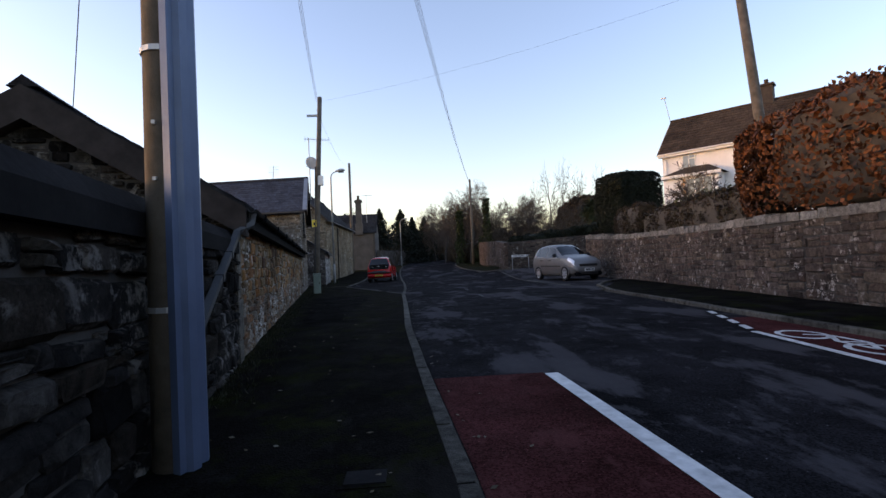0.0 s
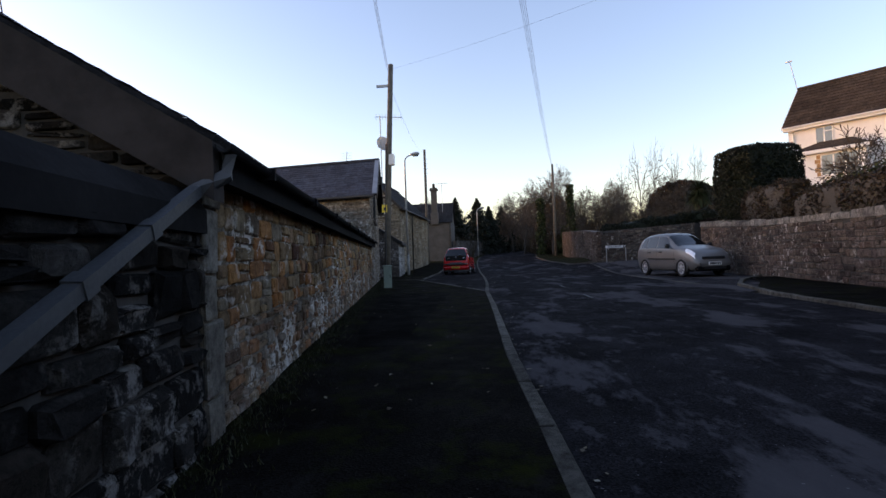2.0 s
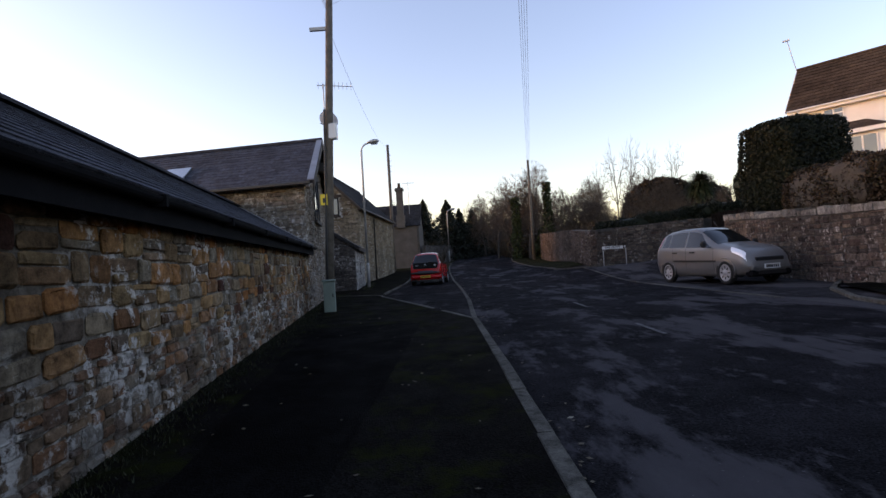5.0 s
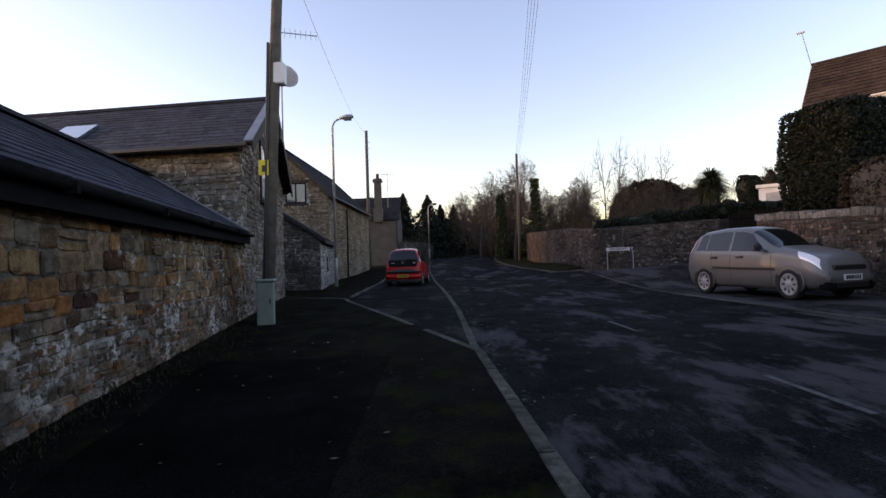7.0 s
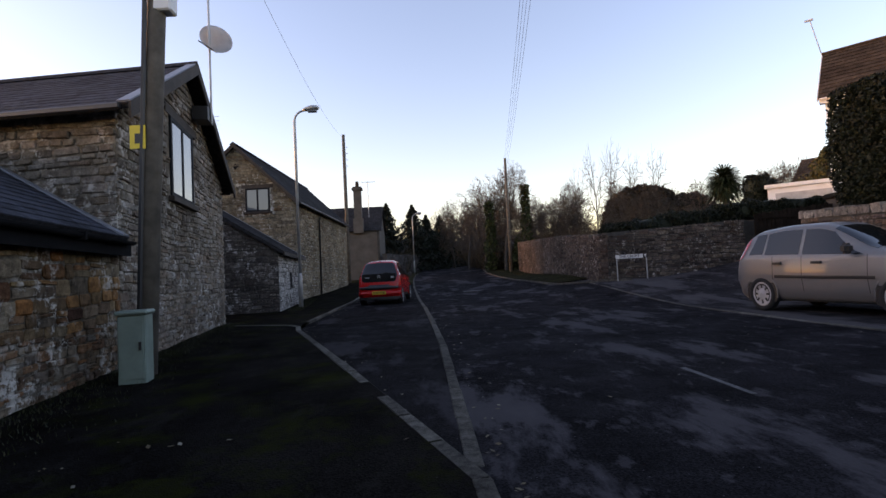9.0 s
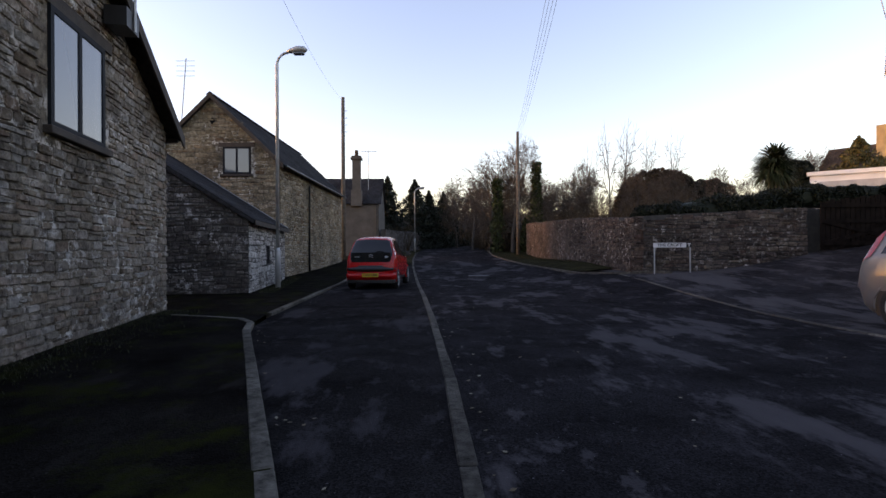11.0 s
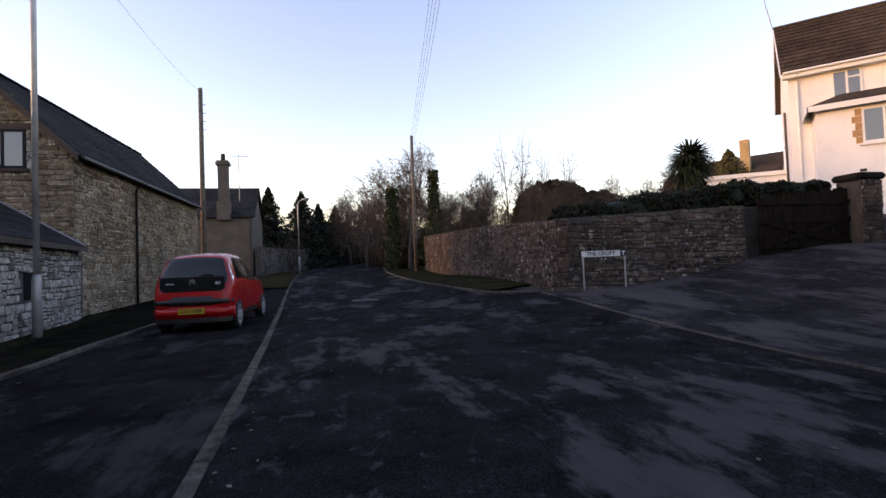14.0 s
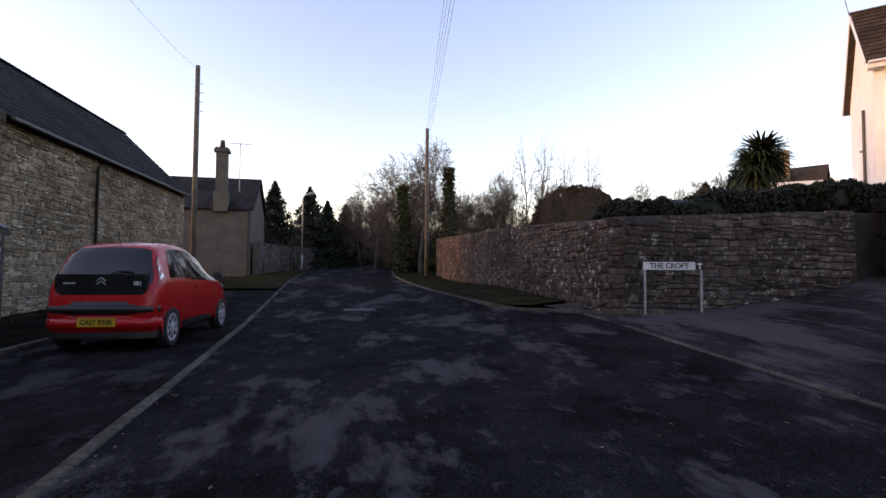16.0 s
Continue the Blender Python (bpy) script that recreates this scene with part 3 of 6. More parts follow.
while _z < D_EAVE - 0.1:
    # dressed corner stones
    _h, _w = _r.uniform(0.22, 0.5), _r.uniform(0.16, 0.3)
    _bm = boxed(0.0, _w, -0.035, 0.0, _z + 0.01, min(_z + _h, D_EAVE) - 0.01, bevel=0.008)
    for v in _bm.verts:
        v.co += Vector((_r.uniform(-0.008, 0.008), _r.uniform(-0.006, 0.006), _r.uniform(-0.008, 0.008)))
    part("quoin", _bm, S_CUT, low_range)
    _z += _h
LATER.append((low_range, Matrix.Translation((0.3, 0, 0)), D_LEN - 0.3, D_EAVE, S_CUT, 15, dict(low=D_EAVE - 0.16, single=lambda s, z: s < 4, course=(0.16, 0.16), run=(0.25, 0.5), proud=0.022, split=0.0, wave=0.0)))
LATER.append((low_range, Matrix.Identity(4), D_LEN, 0.7, S_WASHED, 11, dict(inside=lambda s, z, hw, hh: s - hw > 0.2, single=lambda s, z: s < 3.6, course=(0.06, 0.13), run=(0.10, 0.3), proud=0.02, joint=0.014)))
LATER.append((low_range, Matrix.Translation((0.24, 0, 0)), D_LEN - 0.24, D_EAVE - 0.17, S_WARM, 14, dict(low=0.7, single=lambda s, z: s < 6.5, course=(0.12, 0.23), run=(0.15, 0.36), proud=0.02, split=0.16, joint=0.016)))
_mg = Matrix(((0, 1, 0, 0), (-1, 0, 0, 2 * D_HALF), (0, 0, 1, 0), (0, 0, 0, 1)))


def gable_in(w, eave, ridge):
    def inside(s, z, hw, hh):
        return z + hh < eave + (ridge - eave) * (1 - abs(s - w / 2) / (w / 2)) - 0.05 * (z > eave)
    return inside


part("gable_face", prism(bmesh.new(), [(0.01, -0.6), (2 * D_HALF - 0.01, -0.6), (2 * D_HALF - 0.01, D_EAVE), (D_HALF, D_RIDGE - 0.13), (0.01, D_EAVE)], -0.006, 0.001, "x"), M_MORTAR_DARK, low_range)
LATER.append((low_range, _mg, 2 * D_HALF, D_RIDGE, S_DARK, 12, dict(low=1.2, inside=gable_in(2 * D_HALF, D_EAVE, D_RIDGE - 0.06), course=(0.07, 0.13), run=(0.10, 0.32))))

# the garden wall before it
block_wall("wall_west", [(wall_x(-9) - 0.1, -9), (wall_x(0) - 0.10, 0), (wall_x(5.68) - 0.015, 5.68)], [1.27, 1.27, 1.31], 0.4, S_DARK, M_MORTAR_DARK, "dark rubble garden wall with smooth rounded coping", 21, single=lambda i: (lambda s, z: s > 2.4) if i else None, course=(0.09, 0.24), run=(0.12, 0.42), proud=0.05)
_m, _ln = face_m((wall_x(-9) - 0.1, -9), (wall_x(5.68) - 0.015, 5.68))
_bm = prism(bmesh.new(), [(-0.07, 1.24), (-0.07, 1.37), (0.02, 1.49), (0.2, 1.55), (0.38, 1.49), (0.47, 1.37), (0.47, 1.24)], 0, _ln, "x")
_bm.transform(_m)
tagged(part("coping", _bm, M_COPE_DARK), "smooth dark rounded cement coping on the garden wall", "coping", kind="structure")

# ---- the gabled house end ----
A_W, A_EAVE, A_RIDGE, A_DEEP = 6.3, 3.62, 5.5, 12.0
A0 = on_front(15.72)
F_A = Matrix.Translation((A0[0], A0[1], -0.05)) @ F_RANGE.to_3x3().to_4x4()
house_a = thing("stone_house", F_A, "stone house end with slate roof and gable window", "house")
part("wall", prism(bmesh.new(), [(0, -0.6), (A_W, -0.6), (A_W, A_EAVE), (A_W / 2, A_RIDGE - 0.1), (0, A_EAVE)], 0, A_DEEP), M_MORTAR, house_a)
sl = (A_RIDGE - A_EAVE) / (A_W / 2)
for x0, xr in ((-0.25, A_W / 2), (A_W + 0.25, A_W / 2)):
    ze = A_EAVE - 0.25 * sl + 0.08
    part("roof", slab(bmesh.new(), (x0, -0.28, ze), (x0, A_DEEP, ze), (xr, A_DEEP, A_RIDGE), (xr, -0.28, A_RIDGE), 0.07), M_SLATE_DARK, house_a)
    slates(house_a, (x0, -0.28, ze), (x0, A_DEEP, ze), (xr, A_DEEP, A_RIDGE), (xr, -0.28, A_RIDGE), M_SLATE, 15, seed=5)
    part("bargeboard", prism(bmesh.new(), [(x0, ze - 0.2), (xr, A_RIDGE - 0.2), (xr, A_RIDGE + 0.02), (x0, ze + 0.02)], -0.32, -0.285), M_DARKWOOD, house_a)
    part("gutter", boxed(x0 - 0.11, x0 - 0.01, -0.2, A_DEEP, ze - 0.1, ze - 0.01, bevel=0.02), M_BLACK, house_a)
part("ridge", prism(bmesh.new(), [(A_W / 2 - 0.15, A_RIDGE - 0.05), (A_W / 2, A_RIDGE + 0.08), (A_W / 2 + 0.15, A_RIDGE - 0.05)], -0.3, A_DEEP), M_SLATE_DARK, house_a)
_w0, _w1, _wz0, _wz1 = 2.2, 3.6, 2.75, 4.2
window(house_a, pose((_w0 + _w1) / 2, -0.01, _wz0), _w1 - _w0, _wz1 - _wz0, 2, simple("grey_window_frame", (0.014, 0.017, 0.021), 0.6, spec=0.1), M_DARKWOOD)
part("lintel", boxed(_w0 - 0.25, _w1 + 0.25, -0.035, 0.05, _wz1 + 0.004, _wz1 + 0.17), M_DARKWOOD, house_a, "dark timber lintel")
_gi = gable_in(A_W, A_EAVE, A_RIDGE - 0.1)
LATER.append((house_a, Matrix.Identity(4), A_W, A_RIDGE, S_GREY, 31, dict(inside=lambda s, z, hw, hh: _gi(s, z, hw, hh) and not (_w0 - 0.03 - hw < s < _w1 + 0.03 + hw and _wz0 - 0.1 - hh < z < _wz1 + 0.17 + hh), single=lambda s, z: z < 2.6 and s > 1.4, course=(0.07, 0.15), run=(0.12, 0.42))))
LATER.append((house_a, Matrix(((-SKEW, 1, 0, 7.0 * SKEW), (-1, 0, 0, 7.0), (0, 0, 1, 0), (0, 0, 0, 1))), 7.0, A_EAVE - 0.05, S_GREY, 32, dict(low=1.7, course=(0.07, 0.15), run=(0.12, 0.42))))
LATER.append((house_a, Matrix(((0, -1, 0, A_W), (1, 0, 0, 0), (0, 0, 1, 0), (0, 0, 0, 1))), 5.0, A_EAVE - 0.05, S_GREY, 33, dict()))
part("skylight", slab(bmesh.new(), (0.55, 3.7, A_EAVE + 0.55 * sl + 0.14), (0.55, 4.5, A_EAVE + 0.55 * sl + 0.14), (1.45, 4.5, A_EAVE + 1.45 * sl + 0.14), (1.45, 3.7, A_EAVE + 1.45 * sl + 0.14), 0.08), M_GLASS, house_a, "roof window")

_s = (A_RIDGE - (A_EAVE - 0.25 * sl + 0.08)) / (A_W / 2 + 0.25)
part("verge_strip", slab(bmesh.new(), (-0.25, -0.30, A_RIDGE - _s * (A_W / 2 + 0.25) + 0.045), (-0.25, -0.12, A_RIDGE - _s * (A_W / 2 + 0.25) + 0.045), (A_W / 2, -0.12, A_RIDGE + 0.045), (A_W / 2, -0.30, A_RIDGE + 0.045), 0.03), M_LEAD, house_a, "pale cement verge on the slates")
_skew = Matrix(((1, SKEW, 0, 0), (0, 1, 0, 0), (0, 0, 1, 0), (0, 0, 0, 1)))
for ob in house_a.children:
    if ob.type == "MESH":
        ob.data.transform(_skew)

# ---- lean-to shed ----
SH = (-4.2, 31.05)
shed = thing("stone_lean_to", pose(SH[0], SH[1], -0.05, 0, 0, 7), "dark rubble lean-to with mossy tiled roof and limewashed front", "shed")
S_LEN, S_LOW, S_HIGH, S_WIDE = 6.3, 2.1, 5.1, 4.6
part("wall", prism(bmesh.new(), [(0, -0.6), (-S_WIDE, -0.6), (-S_WIDE, S_HIGH), (0, S_LOW)], 0, S_LEN), M_MORTAR_DARK, shed)
part("roof", slab(bmesh.new(), (0.2, -0.12, S_LOW), (0.2, S_LEN - 0.3, S_LOW), (-S_WIDE, S_LEN - 0.3, S_HIGH + 0.1), (-S_WIDE, -0.12, S_HIGH + 0.1), 0.1), M_SLATE_DARK, shed)
slates(shed, (0.2, -0.12, S_LOW), (0.2, S_LEN - 0.3, S_LOW), (-S_WIDE, S_LEN - 0.3, S_HIGH + 0.1), (-S_WIDE, -0.12, S_HIGH + 0.1), M_SLATE_DARK, 13, seed=9)
part("flashing", slab(bmesh.new(), (0.2, S_LEN - 0.55, S_LOW + 0.04), (0.2, S_LEN - 0.31, S_LOW + 0.04), (-3.2, S_LEN - 0.31, S_LOW + 0.04 + 3.4 * (S_HIGH + 0.1 - S_LOW) / (S_WIDE + 0.2)), (-3.2, S_LEN - 0.55, S_LOW + 0.04 + 3.4 * (S_HIGH + 0.1 - S_LOW) / (S_WIDE + 0.2)), 0.02), M_LEAD, shed)
LATER.append((shed, Matrix(((1, 0, 0, -S_WIDE), (0, 1, 0, 0), (0, 0, 1, 0), (0, 0, 0, 1))), S_WIDE, S_HIGH, S_SHED, 41, dict(inside=lambda s, z, hw, hh: z + hh < S_HIGH - (S_HIGH - S_LOW) * s / S_WIDE - 0.02, course=(0.08, 0.19), run=(0.1, 0.36), wave=0.12, split=0.4, single=lambda s, z: s > 2.6)))
LATER.append((shed, Matrix(((0, -1, 0, 0), (1, 0, 0, 0), (0, 0, 1, 0), (0, 0, 0, 1))), S_LEN - 0.2, S_LOW - 0.08, S_WHITE, 42, dict(inside=lambda s, z, hw, hh: not (2.6 - hw < s < 3.0 + hw and 0.85 - hh < z < 1.4 + hh), course=(0.1, 0.2))))
# Small window as a flat black panel; its unlit inside is in the colour
part("shutter", boxed(-0.02, 0.006, 2.58, 3.02, 0.83, 1.42), M_EAVE, shed, "small window opening, painted dark")
part("eave_board", boxed(0.2, 0.23, -0.12, S_LEN - 0.3, S_LOW - 0.14, S_LOW - 0.01), M_DARKWOOD, shed)

# ---- the barn ----
B_W, B_EAVE, B_RIDGE, B_LEN = 5.4, 4.85, 7.55, 12.2
barn = thing("stone_barn", pose(-5.2, 37.45, -0.05, 0, 0, -2.0), "tall stone barn house with dark slate roof", "house")
part("wall", prism(bmesh.new(), [(-B_W, -0.6), (0, -0.6), (0, B_EAVE), (-B_W / 2, B_RIDGE - 0.1), (-B_W, B_EAVE)], 0, B_LEN), M_MORTAR, barn)
sl = (B_RIDGE - B_EAVE) / (B_W / 2)
for x0 in (0.22, -B_W - 0.22):
    ze = B_EAVE - 0.22 * sl + 0.08
    part("roof", slab(bmesh.new(), (x0, -0.22, ze), (x0, B_LEN + 0.1, ze), (-B_W / 2, B_LEN + 0.1, B_RIDGE), (-B_W / 2, -0.22, B_RIDGE), 0.07), M_SLATE_DARK, barn)
    part("bargeboard", prism(bmesh.new(), [(x0, ze - 0.18), (-B_W / 2, B_RIDGE - 0.18), (-B_W / 2, B_RIDGE + 0.02), (x0, ze + 0.02)], -0.26, -0.225), M_DARKWOOD, barn)
slates(barn, (0.22, -0.22, ze), (0.22, B_LEN + 0.1, ze), (-B_W / 2, B_LEN + 0.1, B_RIDGE), (-B_W / 2, -0.22, B_RIDGE), M_SLATE_DARK, 15, seed=6)
part("ridge", prism(bmesh.new(), [(-B_W / 2 - 0.15, B_RIDGE - 0.05), (-B_W / 2, B_RIDGE + 0.08), (-B_W / 2 + 0.15, B_RIDGE - 0.05)], -0.25, B_LEN + 0.1), M_SLATE_DARK, barn)
part("gutter", boxed(0.23, 0.33, -0.1, B_LEN, ze - 0.1, ze - 0.01, bevel=0.02), M_BLACK, barn)
part("downpipe", tube(bmesh.new(), [(0.28, 4.1, ze - 0.08), (0.1, 4.1, ze - 0.35), (0.08, 4.1, 0.15)], 0.045, 8), M_BLACK, barn, "black rainwater pipe", True)
part("vent", prism(bmesh.new(), [(-2.7, 6.35), (-2.58, 6.5), (-2.7, 6.65), (-2.82, 6.5)], -0.04, -0.005), M_EAVE, barn, "small dark diamond vent")
window(barn, pose(-1.72, -0.01, 4.35), 1.12, 1.1, 2, simple("slate_grey_frame", (0.012, 0.014, 0.018), 0.6, spec=0.1), M_DARKWOOD)
part("lintel", boxed(-2.45, -1.0, -0.035, 0.05, 5.454, 5.62), M_DARKWOOD, barn)
_gb = gable_in(B_W, B_EAVE, B_RIDGE - 0.1)
LATER.append((barn, Matrix(((1, 0, 0, -B_W), (0, 1, 0, 0), (0, 0, 1, 0), (0, 0, 0, 1))), B_W, B_RIDGE, S_BARN, 51, dict(inside=lambda s, z, hw, hh: _gb(s, z, hw, hh) and not (B_W - 2.32 - hw < s < B_W - 1.12 + hw and 4.25 - hh < z < 5.62 + hh), course=(0.1, 0.19), run=(0.16, 0.5))))
LATER.append((barn, Matrix(((0, -1, 0, 0), (1, 0, 0, 0), (0, 0, 1, 0), (0, 0, 0, 1))), B_LEN, B_EAVE, S_BARN, 52, dict(course=(0.1, 0.2), run=(0.18, 0.55))))

# ---- the far house with a chimney ----
far_house = thing("far_stone_house", pose(-3.15, 58, 0.5), "grey rendered house with slate roof and tall chimney", "house")
C_W, C_D, C_EAVE, C_RIDGE = 9.0, 6.0, 4.6, 7.0
M_ROUGH = simple("grey_roughcast", (0.10, 0.088, 0.075), 0.95, var=0.35, scale=1.5, grain=40, bump_s=0.6)
part("wall", prism(bmesh.new(), [(0, -1), (C_D, -1), (C_D, C_EAVE), (C_D / 2, C_RIDGE - 0.1), (0, C_EAVE)], -C_W, 0, "x"), M_ROUGH, far_house)
sl = (C_RIDGE - C_EAVE) / (C_D / 2)
for y0 in (-0.2, C_D + 0.2):
    part("roof", slab(bmesh.new(), (0.2, y0, C_EAVE - 0.2 * sl + 0.06), (-C_W, y0, C_EAVE - 0.2 * sl + 0.06), (-C_W, C_D / 2, C_RIDGE), (0.2, C_D / 2, C_RIDGE), 0.08), M_SLATE_DARK, far_house)
slates(far_house, (0.2, -0.2, C_EAVE - 0.2 * sl + 0.06), (-C_W, -0.2, C_EAVE - 0.2 * sl + 0.06), (-C_W, C_D / 2, C_RIDGE), (0.2, C_D / 2, C_RIDGE), M_SLATE_DARK, 14, seed=13)
_bm = boxed(-2.2, -1.35, -0.35, 0.25, C_EAVE - 0.3, C_EAVE + 1.0)
bx(_bm, -2.1, -1.45, -0.3, 0.25, C_EAVE + 1.0, C_EAVE + 3.5)
bx(_bm, -2.22, -1.33, -0.4, 0.35, C_EAVE + 3.5, C_EAVE + 3.68)
bx(_bm, -2.15, -1.4, -0.34, 0.29, C_EAVE + 3.68, C_EAVE + 3.8)
part("chimney", _bm, M_ROUGH, far_house)
part("chimney_pot", tube(bmesh.new(), [(-1.78, 0, C_EAVE + 3.78), (-1.78, 0, C_EAVE + 4.3)], [0.17, 0.13], 10), M_TILE, far_house)
part("downpipe", tube(bmesh.new(), [(-0.15, -0.06, C_EAVE), (-0.15, -0.06, -0.3)], 0.05), M_BLACK, far_house)

# ---- roadside walls across the road ----
block_wall("wall_east", [(8.3, -12), (8.3, 4), (8.62, 9), (9.2, 14), (10.05, 20.3), (10.6, 24.4), (10.95, 27.2), (11.4, 28.0), (12.6, 28.6), (18, 30.3)][::-1], [1.5, 1.5, 1.55, 1.6, 1.72, 1.92, 2.05, 2.1, 2.2, 2.6][::-1], 0.45, S_PURPLE, M_MORTAR_DARK, "roadside rubble wall with rough coping stones", 61, coping=S_COPE, cope_h=0.16, course=(0.1, 0.2), single=lambda i: (lambda s, z: s < 3.0) if i == 5 else None)
block_wall("wall_bend", [(12.9, 32.72), (7.62, 32.85), (7.42, 33.1), (7.45, 33.5), (7.95, 40.0), (8.95, 57.3), (13.5, 57.9)][::-1], [2.5, 2.25, 2.25, 2.25, 2.65, 3.3, 3.4][::-1], 0.45, S_PURPLE, M_MORTAR_DARK, "tall brown rubble wall at the corner of the side road", 71, course=(0.06, 0.17), run=(0.12, 0.42), proud=0.03, single=lambda i: (lambda s, z: z < 1.1) if i == 5 else None)


# ---- kerbs, channels and road markings ----
def kerb_line(name, pts, label, width=0.115, top=PAVE_H, seed=1, step=0.915):
    """Kerb stones laid end to end along points; their road face on the right hand."""
    root = thing(name, Matrix.Identity(4), label, "kerb", kind="structure")
    rng = random.Random(seed)
    pts = [Vector((*p, 0)) for p in pts]
    walk_pts = [pts[0]]
    for a, b in zip(pts, pts[1:]):
        n = max(1, round((b - a).length / step))
        walk_pts += [a.lerp(b, (i + 1) / n) for i in range(n)]
    for a, b in zip(walk_pts, walk_pts[1:]):
        mid, d = (a + b) / 2, b - a
        za, zb = ground_z(a.x, a.y), ground_z(b.x, b.y)
        ln = d.length - 0.008
        bm = boxed(-ln / 2, ln / 2, 0, width, -0.15, top + 0.004, bevel=0.012)
        for v in bm.verts:
            v.co.z += (zb - za) * v.co.x / ln
        ob = part("kerb_stone", bm, M_KERB, root)
        ob.matrix_local = Matrix.Translation((mid.x, mid.y, (za + zb) / 2 + rng.uniform(-0.006, 0.006))) @ pose(0, 0, 0, 0, 0, math.degrees(math.atan2(d.y, d.x)) + rng.uniform(-0.4, 0.4))
    return root


kerb_line("kerb_1", [(kerb_x(y), y) for y in (-9, -4, 1, 2.5, 5, 8, 13, 17.0)], "pale worn concrete kerb along the pavement", seed=2)
kerb_line("kerb_2", [(kerb_x(17.0), 17.0)] + [(bay_x(y) + 0.0, y) for y in (20, 22.5, 24.6)] + [(-2.12, 25.4), (-2.45, 25.85), (-3.0, 26.1), (-3.9, 26.45)], "concrete kerb round the end of the pavement", seed=3, step=0.7)
kerb_line("kerb_3", [(kerb_x(y), y) for y in (17.3, 22, 26, 30, 34, 38, 42, 46, 52, 58, 64)], "flush concrete channel between road and parking bay", top=0.008, seed=4)
kerb_line("kerb_4", [(bay_x(y), y) for y in (26.6, 30, 34, 38, 42, 46, 52)], "low worn kerb beside the parking bay", top=0.055, seed=5)
kerb_line("kerb_5", [(7.0, 34.4), (6.8, 30), (6.75, 26), (6.8, 22), (6.95, 18.0)], "flush concrete edging across the side road mouth", top=0.008, seed=6)
kerb_line("kerb_6", [(12.5, 22.0), (10.2, 20.8), (8.6, 18.9), (7.6, 17.0), (6.85, 14.0), (6.55, 8), (6.45, 4), (6.6, -9)], "worn kerb curving into the side road", seed=7)
kerb_line("kerb_7", [(9.9, 35.3 - 3.2), (8.2, 32.2), (7.0, 33.2), (6.3, 35.2), (6.05, 39), (5.95, 43), (6.0, 57), (7.2, 70)][1:][::-1], "worn kerb round the corner of the bend wall", top=0.06, seed=8)
kerb_line("kerb_8", [(9.35, 32.0), (9.9, 28.6), (10.0, 26.2)], "flush edging across the yard drive", top=0.008, seed=9)


def painted(name, outline, material, label, lift=0.004):
    bm = bmesh.new()
    bm.faces.new([bm.verts.new((x, y, ground_z(x, y) + lift)) for x, y in outline])
    return tagged(part(name, bm, material), label, "road marking", kind="structure")


strip("red_lane_1", span(-9, 4.8, 0.5), lambda y: kerb_x(y) + 0.03, lambda y: 2.47 + 0.06 * (4.75 - y), 0.003, M_RED_TAR, "dull red cycle lane surface", "road marking", 2)
for a, b in ((-9, -4), (-4, 1), (1, 4.75)):
    strip("lane_line_1", span(a, b, 0.5), lambda y: 2.47 + 0.06 * (4.75 - y), lambda y: 2.6 + 0.06 * (4.75 - y), 0.007, M_PAINT, "worn white cycle lane line", "road marking", 1)
strip("red_lane_2", span(-9, 7.6, 0.5), lambda y: 5.5 + 0.08 * max(0, y - 4.4) + 0.3 * max(0, y - 6.3), lambda y: right_x(y), 0.003, M_RED_TAR, "dull red cycle lane surface", "road marking", 2)
strip("lane_line_2", span(-9, 6.3, 0.5), lambda y: 5.42 + 0.08 * max(0, y - 4.4), lambda y: 5.52 + 0.08 * max(0, y - 4.4), 0.007, M_PAINT, "worn white cycle lane line", "road marking", 1)
for k in range(4):
    y0 = 6.5 + k * 0.55
    strip("lane_dash", [y0, y0 + 0.35], lambda y: 5.6 + 0.34 * (y - 6.3), lambda y: 5.7 + 0.34 * (y - 6.3), 0.007, M_PAINT, "short white lane dash", "road marking", 1)
for y0, dx in ((14.6, 0.0), (18.4, -0.05)):
    strip("centre_dash", [y0, y0 + 0.5, y0 + 1.1], lambda y: 3.27 + dx + 0.01 * math.sin(y * 9), lambda y: 3.33 + dx, 0.004, M_PAINT_WORN, "short almost worn-away centre line dash", "road marking", 1)
bm = bmesh.new()
for cy in (4.9, 5.9):
    for k in range(16):
        a0, a1 = k * math.tau / 16, (k + 1) * math.tau / 16
        q = [(5.95 + r * math.cos(a), cy + 1.3 * r * math.sin(a)) for r, a in ((0.2, a0), (0.26, a0), (0.26, a1), (0.2, a1))]
        bm.faces.new([bm.verts.new((x, y, ground_z(x, y) + 0.008)) for x, y in q])
for p, q in (((5.95, 4.9), (6.17, 5.25)), ((6.17, 5.25), (6.17, 5.75)), ((6.17, 5.75), (5.95, 5.9)), ((5.95, 4.9), (5.95, 5.4)), ((5.95, 5.4), (6.17, 5.75)), ((6.17, 5.25), (5.95, 5.4))):
    d = Vector((q[0] - p[0], q[1] - p[1])).normalized() * 0.03
    bm.faces.new([bm.verts.new((x, y, ground_z(x, y) + 0.008)) for x, y in ((p[0] - d.y, p[1] + d.x), (p[0] + d.y, p[1] - d.x), (q[0] + d.y, q[1] - d.x), (q[0] - d.y, q[1] + d.x))])
tagged(part("cycle_symbol", bm, M_PAINT), "worn white bicycle symbol painted on the lane", "road marking", kind="structure")
